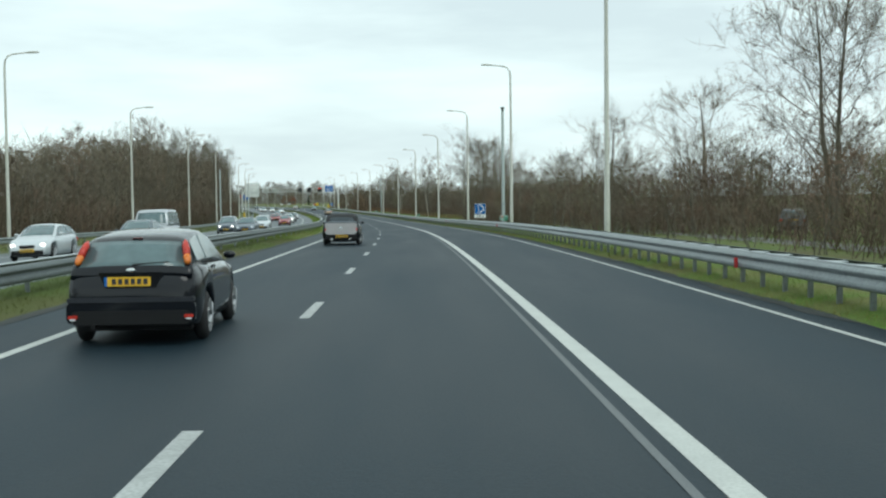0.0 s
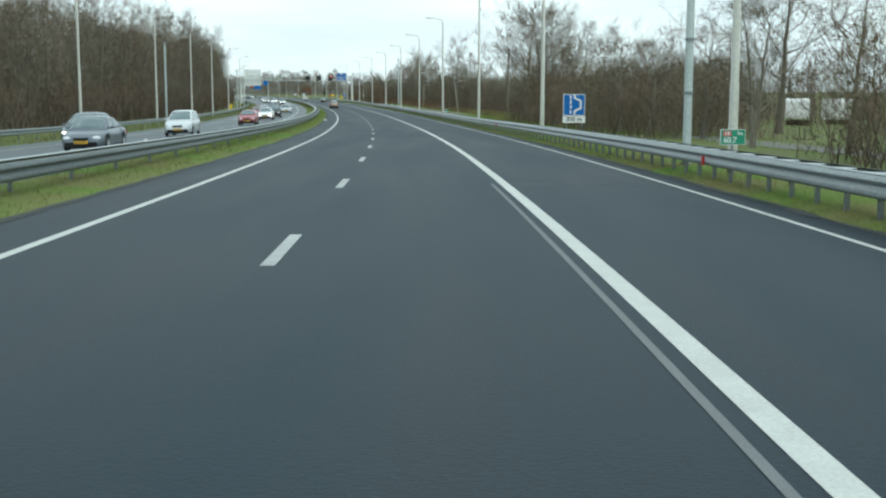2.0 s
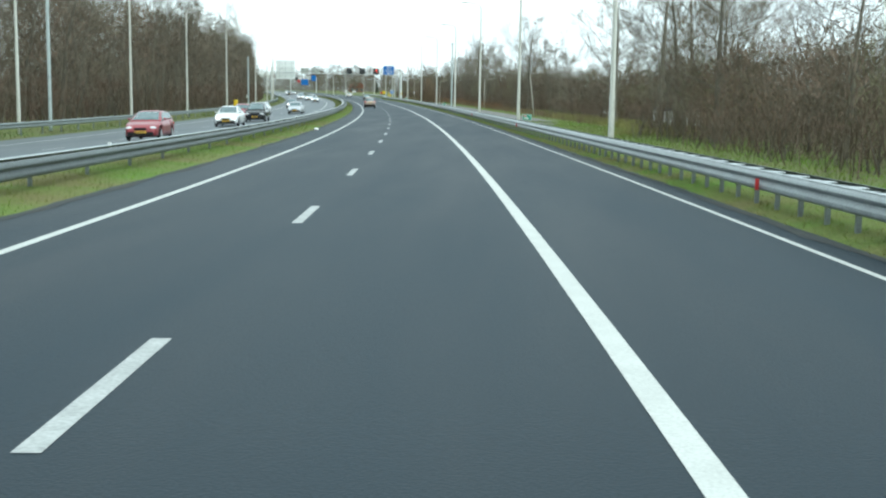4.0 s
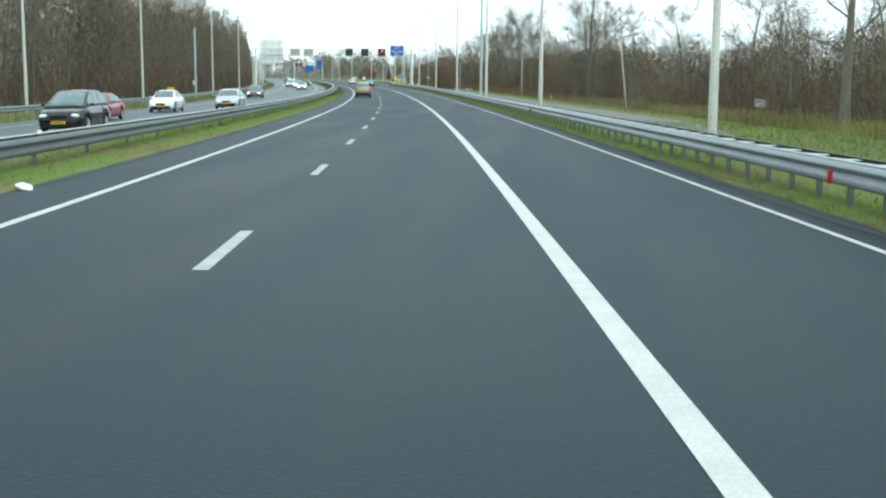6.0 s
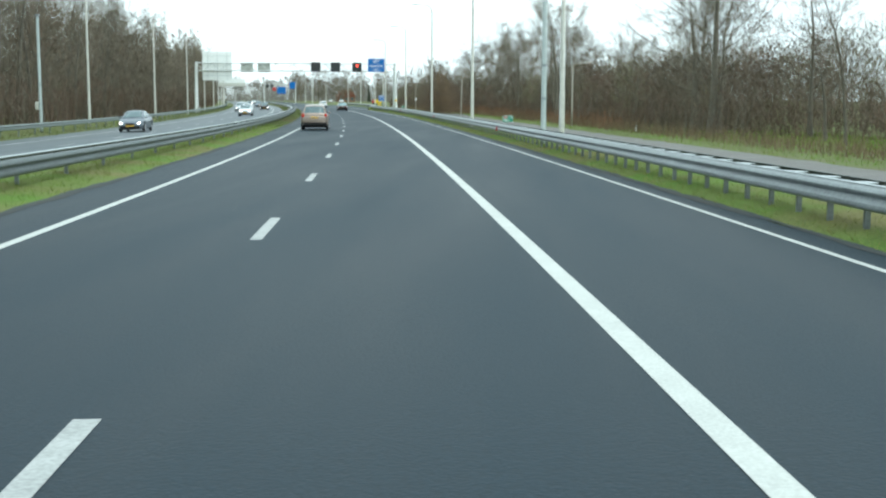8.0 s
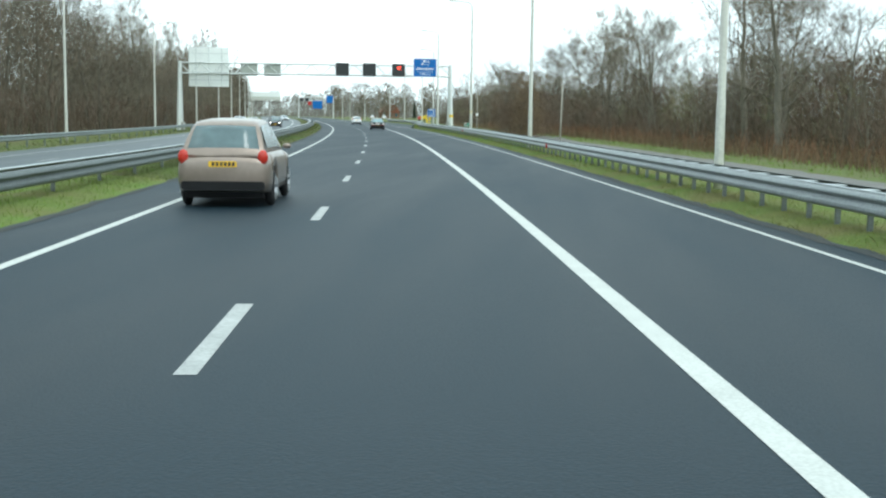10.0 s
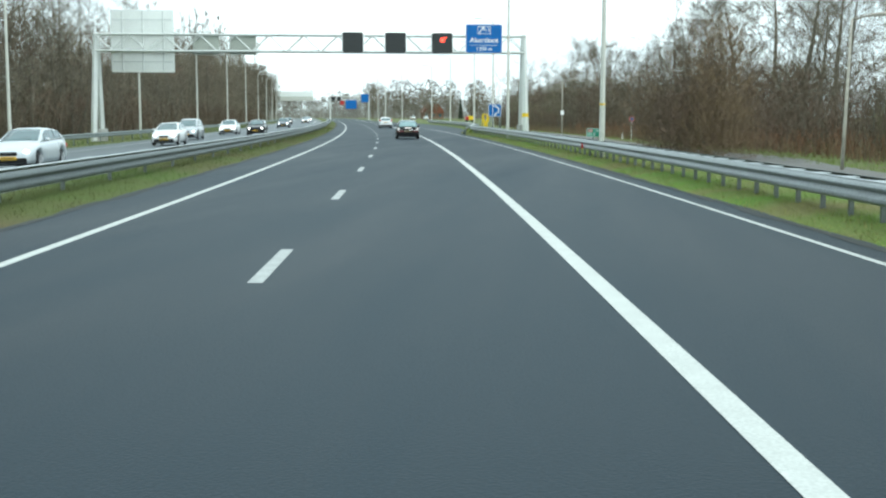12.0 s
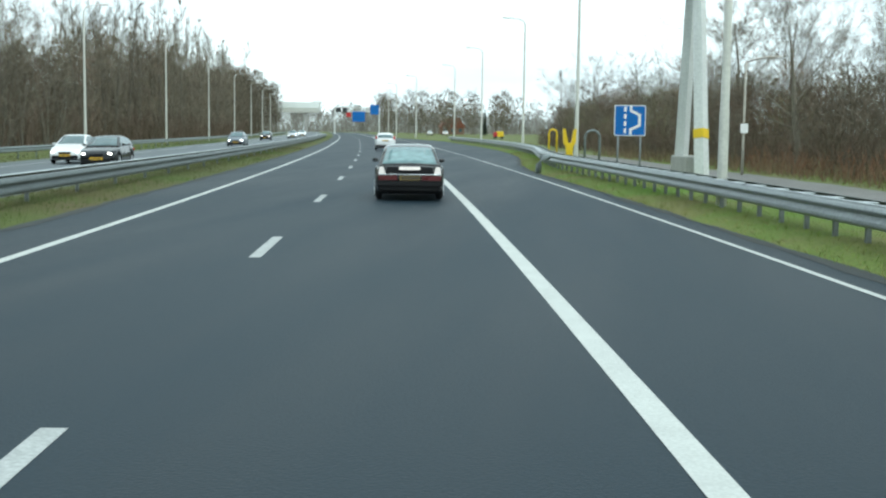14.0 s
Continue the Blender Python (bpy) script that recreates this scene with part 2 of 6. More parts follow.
def turn_at(s):
    return float(np.interp(s, ROAD_S, ROAD_A))


def at(s, u, z=0.0):
    """A place s metres along the road, u metres to the right of its dashed line, z metres up."""
    a = turn_at(s)
    return Vector((float(np.interp(s, ROAD_S, ROAD_X)) + u * math.cos(a), float(np.interp(s, ROAD_S, ROAD_Y)) + u * math.sin(a), z + float(np.interp(s, ROAD_S, ROAD_Z))))


def at_many(s, u, z):
    a = np.interp(s, ROAD_S, ROAD_A)
    return np.stack([np.interp(s, ROAD_S, ROAD_X) + u * np.cos(a), np.interp(s, ROAD_S, ROAD_Y) + u * np.sin(a), z + np.interp(s, ROAD_S, ROAD_Z)], -1)


FALL = 0.0245


def level(u):
    """Height of the ground: the far carriageway falls away to the left."""
    return -FALL * float(np.clip(-u - 4.7, 0, 16.0))


def levels(u):
    return -FALL * np.clip(-u - 4.7, 0, 16.0)


def stand(s, u, z=None, turn=0.0):
    """Pose of a thing that faces along the road."""
    return Matrix.Translation(at(s, u, level(u) if z is None else z)) @ Matrix.Rotation(turn_at(s) + radians(turn), 4, "Z")


# ---- building helpers ----


def mesh(name, verts, faces, mat, smooth=False):
    me = bpy.data.meshes.new(name)
    me.from_pydata([tuple(v) for v in verts], [], [tuple(f) for f in faces])
    me.materials.append(mat)
    if smooth:
        me.polygons.foreach_set("use_smooth", [True] * len(me.polygons))
    me.update()
    return me


def part(name, bm, mat, parent, label="", smooth=False):
    """Links a bmesh as one mesh object under a thing or a part."""
    me = bpy.data.meshes.new(name)
    bmesh.ops.recalc_face_normals(bm, faces=bm.faces)
    bm.to_mesh(me)
    bm.free()
    me.materials.append(mat)
    if smooth:
        me.polygons.foreach_set("use_smooth", [True] * len(me.polygons))
    ob = new(name, me)
    ob.parent = parent
    return tagged(ob, label)


def piece(name, me, parent, m=None):
    ob = new(name, me)
    ob.parent = parent
    if m is not None:
        ob.matrix_basis = m
    return ob


def thing(name, label, category, group="", kind=""):
    return tagged(new(name), label, category, group, kind)


def box(bm, x0, x1, y0, y1, z0, z1, bevel=0.0):
    made = bmesh.ops.create_cube(bm, size=1.0, matrix=Matrix.LocRotScale(((x0 + x1) / 2, (y0 + y1) / 2, (z0 + z1) / 2), None, (x1 - x0, y1 - y0, z1 - z0)))
    if bevel:
        edges = list({e for v in made["verts"] for e in v.link_edges})
        bmesh.ops.bevel(bm, geom=edges, offset=bevel, segments=2, affect="EDGES", profile=0.5)
    return bm


def tube(bm, points, radii, sides=8, caps=True):
    """A bent, tapering pipe through the points."""
    points = [Vector(p) for p in points]
    rings = []
    for i, p in enumerate(points):
        way = (points[min(i + 1, len(points) - 1)] - points[max(i - 1, 0)]).normalized()
        side = way.cross(Vector((0, 0, 1)) if abs(way.z) < 0.9 else Vector((0, 1, 0))).normalized()
        up = side.cross(way)
        rings.append([bm.verts.new(p + radii[i] * (math.cos(a) * side + math.sin(a) * up)) for a in [2 * math.pi * k / sides for k in range(sides)]])
    for a, b in zip(rings, rings[1:]):
        for k in range(sides):
            bm.faces.new((a[k], a[(k + 1) % sides], b[(k + 1) % sides], b[k]))
    if caps:
        bm.faces.new(rings[0])
        bm.faces.new(rings[-1][::-1])
    return bm


def beam(bm, p, q, w):
    return tube(bm, [p, q], [w, w], 4)


def slab(bm, outline, y0, y1):
    """A flat plate: an outline in x and z, from y0 to y1."""
    front = [bm.verts.new((x, y0, z)) for x, z in outline]
    back = [bm.verts.new((x, y1, z)) for x, z in outline]
    bm.faces.new(front)
    bm.faces.new(back[::-1])
    for i in range(len(front)):
        j = (i + 1) % len(front)
        bm.faces.new((front[i], back[i], back[j], front[j]))
    return bm


def rounded(x0, x1, z0, z1, r, n=5):
    out = []
    for cx, cz, a0 in ((x1 - r, z1 - r, 0), (x0 + r, z1 - r, 90), (x0 + r, z0 + r, 180), (x1 - r, z0 + r, 270)):
        out += [(cx + r * math.cos(radians(a0 + 90 * k / n)), cz + r * math.sin(radians(a0 + 90 * k / n))) for k in range(n + 1)]
    return out


def stroke(bm, points, w, y0, y1):
    """A painted line of width w through points in x and z."""
    for (xa, za), (xb, zb) in zip(points, points[1:]):
        d = Vector((xb - xa, zb - za)).normalized() * w / 2
        n = Vector((-d.y, d.x))
        a, b = Vector((xa, za)) - d * 0.6, Vector((xb, zb)) + d * 0.6
        slab(bm, [(a + n)[:], (b + n)[:], (b - n)[:], (a - n)[:]], y0, y1)
    return bm


def lettering(name, words, size, mat, parent, m, bold=0.0, label=""):
    """Words in the built-in font, facing -y, centred."""
    curve = bpy.data.curves.new(name, "FONT")
    curve.body, curve.size, curve.extrude, curve.offset = words, size, 0.002, bold
    curve.align_x, curve.align_y = "CENTER", "CENTER"
    source = bpy.data.objects.new(name, curve)
    scene.collection.objects.link(source)
    bpy.context.view_layer.update()
    me = bpy.data.meshes.new_from_object(source.evaluated_get(bpy.context.evaluated_depsgraph_get()))
    bpy.data.objects.remove(source)
    bpy.data.curves.remove(curve)
    me.materials.clear()
    me.materials.append(mat)
    ob = new(name, me)
    ob.parent = parent
    ob.matrix_basis = m @ Matrix.Rotation(radians(90), 4, "X")
    return tagged(ob, label)


def ribbon(name, u0, u1, lift, mat, s0, s1, step=4.0, parent=None, kind="structure", cross=1):
    """A strip of ground between two offsets, each a number or a function of s."""
    n = max(1, int(math.ceil((s1 - s0) / step)))
    verts, faces = [], []
    for i in range(n + 1):
        s = s0 + (s1 - s0) * i / n
        a = u0(s) if callable(u0) else u0
        b = u1(s) if callable(u1) else u1
        for j in range(cross + 1):
            u = a + (b - a) * j / cross
            verts.append(at(s, u, level(u) + lift))
    for i in range(n):
        for j in range(cross):
            k = i * (cross + 1) + j
            faces.append((k, k + 1, k + cross + 2, k + cross + 1))
    ob = new(name, mesh(name, verts, faces, mat))
    ob.parent = parent
    return ob


def sweep(name, profile, line, s0, s1, mat, parent, step=4.0, label=""):
    """A rolled section (across, up) drawn along the road at the offset line(s)."""
    n = max(1, int(math.ceil((s1 - s0) / step)))
    verts, faces, k = [], [], len(profile)
    for i in range(n + 1):
        s = s0 + (s1 - s0) * i / n
        u = line(s)
        for du, z in profile:
            verts.append(at(s, u + du, level(u) + z))
    for i in range(n):
        for j in range(k):
            faces.append((i * k + j, i * k + (j + 1) % k, (i + 1) * k + (j + 1) % k, (i + 1) * k + j))
    ob = new(name, mesh(name, verts, faces, mat))
    ob.parent = parent
    return tagged(ob, label)

# ---- ground, roads and markings ----
GROUND_U = [-1400, -500, -150, -60, -30, -20.7, -12, -4.7, 0, 12, 25, 60, 150, 500, 1400]
verts, faces, row = [], [], len(GROUND_U)
ground_s = np.concatenate([np.arange(-400, 700, 10.0), np.arange(700, 1701, 50.0)])
for s in ground_s:
    for u in GROUND_U:
        verts.append(at(s, u, level(u) - 0.035))
for i in range(len(ground_s) - 1):
    for j in range(row - 1):
        faces.append((i * row + j, i * row + j + 1, (i + 1) * row + j + 1, (i + 1) * row + j))
ground = tagged(new("ground", mesh("ground", verts, faces, GRASS)), "muddy green winter turf beside the motorway", "ground", kind="structure")


def ragged(u, amount, seed):
    return lambda s: u + amount * noise.noise(Vector((s * 0.45, seed, 0))) + 0.4 * amount * noise.noise(Vector((s * 1.9, seed + 7, 0)))


BAY_S, BAY_U = [428, 432, 439, 450, 458, 467, 480, 500, 560, 620], [0, 0.1, 0.6, 1.9, 2.75, 3.35, 4.1, 4.6, 5.0, 0]


def bay(s):
    """How far the lay-by opens the hard shoulder to the right."""
    return float(np.interp(s, BAY_S, BAY_U))


road = tagged(ribbon("road", ragged(-4.6, 0.16, 1), lambda s: 7.62 + bay(s) + ragged(0, 0.14, 5)(s), 0.0, ASPHALT, -400, 900, 1.0, cross=3),
              "dark grey asphalt carriageway, slightly damp", "road", kind="structure")
far_road = tagged(ribbon("opposite_road", ragged(-18.5, 0.15, 9), ragged(-7.6, 0.12, 13), 0.0, ASPHALT_OLD, -400, 1000, 2.0, cross=3),
                  "lighter grey asphalt carriageway beyond the median", "road", kind="structure")


def line_on(parent, name, u, w, s0, s1, mat=PAINT, lift=0.005, step=4.0, label=""):
    return tagged(ribbon(name, u - w / 2, u + w / 2, lift, mat, s0, s1, step, parent=parent), label)



def mound(s, u):
    """How far the turf of the verge and the median swells above the road."""
    right = np.interp(u - np.interp(s, BAY_S, BAY_U), [7.66, 7.8, 8.15, 8.7, 11.0, 12.4], [-0.03, 0.02, 0.08, 0.13, 0.1, -0.03])
    left = np.interp(-np.asarray(u), [4.42, 4.66, 5.4, 6.3, 7.0, 7.6], [-0.03, 0.02, 0.09, 0.14, 0.1, -0.03])
    return np.where(np.asarray(u) > 0, right, left)


def verge(label, us, s0, s1, mat):
    """A strip of uneven turf with a rounded cross section."""
    ss = np.arange(s0, s1 + 0.1, 1.0)
    verts, faces, k = [], [], len(us)
    for s in ss:
        for u in us:
            v = u + (bay(s) if u > 0 else 0.0)
            z = float(mound(s, v))
            lump = 0.035 * noise.noise(Vector((s * 0.8, v * 2.0, 3))) + 0.02 * noise.noise(Vector((s * 2.3, v * 5.0, 8)))
            verts.append(at(s, v + (0.1 * noise.noise(Vector((s * 0.7, u, 1))) if z < 0.03 else 0.0), level(v) + z + (lump if z > 0 else 0.0)))
    for i in range(len(ss) - 1):
        for j in range(k - 1):
            faces.append((i * k + j, i * k + j + 1, (i + 1) * k + j + 1, (i + 1) * k + j))
    return tagged(new("verge", mesh("verge", verts, faces, mat, True)), label, "verge", kind="structure")


verge("green winter turf swelling up under the guard rail", [7.66, 7.76, 7.95, 8.15, 8.4, 8.8, 9.4, 10.2, 11.0, 11.7, 12.4], -60, 600, TURF)
MEDIAN_US = [-7.6, -7.3, -7.0, -6.6, -6.2, -5.8, -5.5, -5.1, -4.66, -4.42]
verge("dull brownish turf of the median under the guard rail", MEDIAN_US, -60, 62, MEDIAN_TURF)
verge("fresh green turf of the median under the guard rail", MEDIAN_US, 62, 300, TURF)
verge("dull brownish turf of the median under the guard rail", MEDIAN_US, 300, 640, MEDIAN_TURF)

line_on(road, "edge_line", 3.5, 0.205, -60, 900, label="broad white solid line beside the hard shoulder")
line_on(road, "edge_line", 7.04, 0.1, -60, 900, label="thin white shoulder line")
line_on(road, "edge_line", -3.06, 0.155, -60, 900, label="white solid line beside the median")
line_on(road, "line_scar", 3.23, 0.07, -60, 73.2, OLD_PAINT, label="pale scar of a removed line")
line_on(road, "seam", 5.3, 3.2, 73.0, 73.09, SEAM, step=1.0, label="cross joint in the hard shoulder")
for n in range(-5, 66):
    line_on(road, "lane_dash", 0.0, 0.16, 12.0 * n, 12.0 * n + 3.04, DASH_PAINT, step=1.5)
line_on(far_road, "edge_line", -9.2, 0.15, -100, 900)
line_on(far_road, "edge_line", -16.2, 0.15, -100, 900)
for n in range(-2, 50):
    line_on(far_road, "lane_dash", -12.7, 0.15, 12.0 * n + 4, 12.0 * n + 7, DASH_PAINT, step=1.5)
service = tagged(ribbon("service_road", lambda s: ragged(12.6, 0.35, 21)(s) + 1.8 * math.exp(-((s - 374) / 11) ** 2), lambda s: 12.6 + 1.8 * math.exp(-((s - 374) / 11) ** 2) + (3.0 + 1.6 * float(np.clip((s - 380) / 40, 0, 1)) + ragged(0, 0.4, 25)(s)) * float(np.clip((s - 192) / 22, 0.02, 1)), -0.012, TRACK, 192, 560, 2.0, cross=2),
                 "pale worn service road beside the verge", "road", kind="structure")

tagged(ribbon("service_road", ragged(16.9, 0.4, 31), ragged(19.4, 0.5, 35), -0.012, TRACK, 24, 116, 2.0, cross=2), "pale wet track behind the verge trees", "road", kind="structure")

for edge, outer in ((-4.34, -4.85), (7.52, 7.86)):
    tagged(ribbon("soil_edge", lambda s, e=edge: e + (bay(s) if e > 0 else 0) + ragged(0, 0.16, e)(s), lambda s, o=outer: o + (bay(s) if o > 0 else 0) + ragged(0, 0.12, o)(s), 0.006, SOIL, -60, 620, 1.0), "dark bare soil along the asphalt edge", "soil", kind="structure")

# ---- guard rails ----
W_FRONT = [(0.13, 0.745), (0.075, 0.738), (0.03, 0.706), (0.006, 0.668), (0.008, 0.642), (0.05, 0.608), (0.058, 0.582), (0.05, 0.556), (0.006, 0.512), (0.0, 0.475), (0.006, 0.447), (0.03, 0.422), (0.06, 0.415)]
W_SECTION = W_FRONT + [(u + 0.008, z - 0.004) for u, z in W_FRONT[::-1]]


def mirrored(section, width):
    return [(width - u, z) for u, z in section]


post_bm = bmesh.new()
box(post_bm, -0.04, 0.04, -0.03, 0.03, -0.1, 0.66)
post_me = bpy.data.meshes.new("post")
post_bm.to_mesh(post_me)
post_me.materials.append(STEEL_DARK)
spacer_bm = bmesh.new()
for outline, z0, z1 in (([(-0.2, -0.3), (0.1, -0.1), (0.1, 0.1), (-0.2, 0.3)], 0.728, 0.742), ([(-0.29, -0.05), (0.29, -0.05), (0.29, 0.05), (-0.29, 0.05)], 0.5, 0.69)):
    low, high = ([spacer_bm.verts.new((x, y, z)) for x, y in outline] for z in (z0, z1))
    spacer_bm.faces.new(low[::-1])
    spacer_bm.faces.new(high)
    for i in range(4):
        spacer_bm.faces.new((low[i], low[(i + 1) % 4], high[(i + 1) % 4], high[i]))
spacer_me = bpy.data.meshes.new("spacer")
spacer_bm.to_mesh(spacer_me)
spacer_me.materials.append(PALE_STEEL)
bracket_bm = bmesh.new()
box(bracket_bm, -0.29, 0.29, -0.05, 0.05, 0.5, 0.69)
bracket_me = bpy.data.meshes.new("spacer")
bracket_bm.to_mesh(bracket_me)
bracket_me.materials.append(STEEL_DARK)


def guard_rail(label, line, s0, s1, gap, drop, cover=0.2):
    """Two steel beams back to back on a row of posts."""
    rail = thing("guard_rail", label, "guard rail", "guard rails along the motorway")
    section = [(u, z - drop) for u, z in W_SECTION]
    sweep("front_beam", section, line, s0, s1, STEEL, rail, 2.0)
    # Rear beam: same steel, with the shade behind the front beam painted in.
    sweep("rear_beam", mirrored(section, 0.75), line, s0, s1, SHADED_STEEL, rail, 2.0, "steel beam coloured darker for shade")
    sweep("top_plate", [(0.07, 0.752 - drop), (cover, 0.748 - drop), (cover, 0.74 - drop), (0.07, 0.742 - drop)], line, s0, s1, PALE_STEEL, rail, 2.0, "pale cover plate")
    s = s0 + 0.6
    while s < s1:
        m = stand(s, line(s) + 0.375, level(line(s)) - drop)
        piece("post", post_me, rail, m)
        piece("spacer", spacer_me if gap < 2 else bracket_me, rail, m)
        s += gap
    return rail


def right_line(s):
    return float(np.interp(s, [0, 200, 300, 370, 420], [7.8, 7.8, 8.1, 8.35, 8.48])) + bay(s)


guard_rail("galvanised double steel guard rail on the grass verge", right_line, -11, 249, 4 / 3, 0.0)
guard_rail("galvanised double steel guard rail leading to the lay-by", right_line, 249, 560, 4 / 3, 0.0)
guard_rail("galvanised double steel guard rail in the grassy median", lambda s: -6.27, -11, 620, 4.0, 0.04, 0.25)

far_rail = thing("guard_rail", "weathered steel guard rail before the dark wood", "guard rail", "guard rails along the motorway")
sweep("front_beam", mirrored(W_SECTION, 0.1), lambda s: -20.5, 20, 900, STEEL_DARK, far_rail, 4.0)
for n in range(200):
    piece("post", post_me, far_rail, stand(22 + 4 * n, -20.55))

# Red reflectors clipped to the rail.
reflector_bm = bmesh.new()
slab(reflector_bm, rounded(-0.035, 0.035, 0.42, 0.62, 0.015), -0.012, 0.012)
first = thing("rail_reflector", "small red reflector clipped to the guard rail", "reflector", "reflectors on the rail")
part("reflector_face", reflector_bm, SIGN_RED, first)
spots = [19.8, 76.2, 126.0, 176.5, 218.9, 275.4, 322.0, 371.1]
for k, s in enumerate(spots):
    s -= 4.4 * (8.52 - right_line(s))
    m = stand(s, right_line(s) - 0.03)
    if k:
        copy_thing(first, m)
    else:
        first.matrix_basis = m

litter = thing("litter", "crumpled white plastic bag at the asphalt edge", "litter")
bm = bmesh.new()
bmesh.ops.create_icosphere(bm, subdivisions=3, radius=0.13)
for v in bm.verts:
    v.co *= 0.75 + 0.6 * noise.noise(v.co * 9.0)
    v.co.z = max(-0.05, v.co.z * 0.7)
    v.co.x *= 1.35
part("bag", bm, SIGN_WHITE, litter)
litter.matrix_basis = stand(176.4, -4.4, level(-4.4) + 0.05)

for k in range(7):
    mark = thing("rail_reflector", "small pale marker clipped to the median rail", "reflector", "markers on the median rail")
    bm = bmesh.new()
    slab(bm, rounded(-0.05, 0.05, 0.52, 0.76, 0.02), -0.015, 0.015)
    part("reflector_face", bm, SIGN_WHITE, mark)
    mark.matrix_basis = stand(32.5 + 50.2 * k, -6.23)

# ---- lamp posts ----


def lamp_post(side, label):
    lamp = thing("street_lamp", label, "street lamp", "lamp posts along the motorway")
    bm = bmesh.new()
    tube(bm, [(0, 0, 0), (0, 0, 0.5), (0, 0, 2.2), (0, 0, 2.25), (0, 0, 10.6), (0.04 * side, 0, 10.95), (0.2 * side, 0, 11.22), (0.5 * side, 0, 11.34)],
         [0.115, 0.115, 0.11, 0.1, 0.065, 0.055, 0.048, 0.042], 10)
    part("pole", bm, POLE, lamp, smooth=True)
    bm = bmesh.new()
    tube(bm, [(0.45 * side, 0, 11.33), (1.25 * side, 0, 11.42)], [0.042, 0.036], 8)
    part("arm", bm, POLE, lamp, smooth=True)
    bm = bmesh.new()
    tube(bm, [(1.15 * side, 0, 11.4), (1.3 * side, 0, 11.42), (1.6 * side, 0, 11.45), (1.95 * side, 0, 11.46), (2.02 * side, 0, 11.45)], [0.04, 0.1, 0.12, 0.1, 0.03], 8)
    for v in bm.verts:
        v.co.z = 11.43 + (v.co.z - 11.43) * 0.55
    part("luminaire", bm, POLE, lamp, "pale flat lamp head", smooth=True)
    bm = bmesh.new()
    box(bm, -0.05, 0.05, -0.125, -0.095, 0.7, 1.25, 0.01)
    part("service_hatch", bm, POLE, lamp)
    return lamp


right_lamp = lamp_post(-1, "slender grey lamp post on the grass verge")
right_lamp.matrix_basis = stand(38.6, 9.0)
for s in (-1.5, 75.2, 110.8, 147.0, 185.0, 221.8, 259.3, 296.1, 333.0, 369.8, 406.3, 598.0, 636.0, 674.0):
    copy_thing(right_lamp, stand(s, 9.0 + bay(s)))
for s, u in ((445.5, 12.1), (484.0, 14.15), (522.0, 14.4), (560.0, 14.4)):
    copy_thing(right_lamp, stand(s, u))
left_lamp = lamp_post(1, "slender grey lamp post before the dark wood")
left_lamp.matrix_basis = stand(64.7, -21.6)
for s in (100.5, 138.0, 173.0, 203.0, 231.5, 267.0, 316.6, 356.0, 395.5, 435.5, 476.0, 515.5, 555.0, 594.5, 634.0, 673.0, 712.0):
    copy_thing(left_lamp, stand(s, -21.6))
for s, z, u in ((369.8, 2.1, 9.0),):
    band = thing("marker_band", "yellow marker band round a lamp post", "band")
    bm = bmesh.new()
    tube(bm, [(0, 0, z), (0, 0, z + 0.06)], [0.115, 0.115], 12)
    part("band_sleeve", bm, YELLOW, band)
    band.matrix_basis = stand(s, u)


def camera_mast(label, height, with_box):
    mast = thing("equipment_mast", label, "mast", "equipment masts")
    bm = bmesh.new()
    tube(bm, [(0, 0, 0), (0, 0, 0.3), (0, 0, 0.32), (0, 0, height)], [0.13, 0.13, 0.115, 0.095], 12)
    part("pole", bm, MAST_STEEL, mast, smooth=True)
    bm = bmesh.new()
    box(bm, -0.13, 0.13, -0.2, 0.2, height - 0.02, height + 0.12, 0.02)
    part("head_box", bm, STEEL, mast, "dark detector head")
    for z in (2.0, 3.4):
        bm = bmesh.new()
        tube(bm, [(0, 0, z), (0, 0, z + 0.06)], [0.14, 0.14], 12)
        part("clamp", bm, STEEL, mast)
    if with_box:
        bm = bmesh.new()
        box(bm, -0.34, -0.13, -0.16, 0.16, with_box, with_box + 0.55, 0.02)
        part("cabinet", bm, POLE, mast, "small grey cabinet strapped to the mast")
    return mast


camera_mast("grey equipment mast beside the guard rail", 8.8, 0).matrix_basis = stand(79.0, 8.83)
camera_mast("thick grey equipment mast beside the guard rail", 9.1, 0).matrix_basis = stand(263.2, 8.86)
camera_mast("grey equipment mast before the dark wood", 8.6, 0).matrix_basis = stand(179.0, -21.5)
camera_mast("grey mast with a pale cabinet before the dark wood", 8.2, 1.6).matrix_basis = stand(300.0, -21.6)

# ---- sign gantry over both carriageways ----


def truss(bm, x0, x1, z0, z1, y0, y1, bay_len, w):
    n = round((x1 - x0) / bay_len)
    for y in (y0, y1):
        for z in (z0, z1):
            beam(bm, (x0, y, z), (x1, y, z), w)
    for i in range(n):
        a, b = x0 + (x1 - x0) * i / n, x0 + (x1 - x0) * (i + 1) / n
        for y in (y0, y1):
            beam(bm, (a, y, z0 if i % 2 else z1), (b, y, z1 if i % 2 else z0), w * 0.55)
        beam(bm, (a, y0, z0), (b, y1, z0), w * 0.4)
        beam(bm, (a, y0, z1), (a, y1, z1), w * 0.45)
        beam(bm, (a, y0, z0), (a, y1, z0), w * 0.45)
    return bm


def signal(bm_face, x0, x1, z0, z1):
    slab(bm_face, rounded(x0, x1, z0, z1, 0.12), -0.98, -0.9)


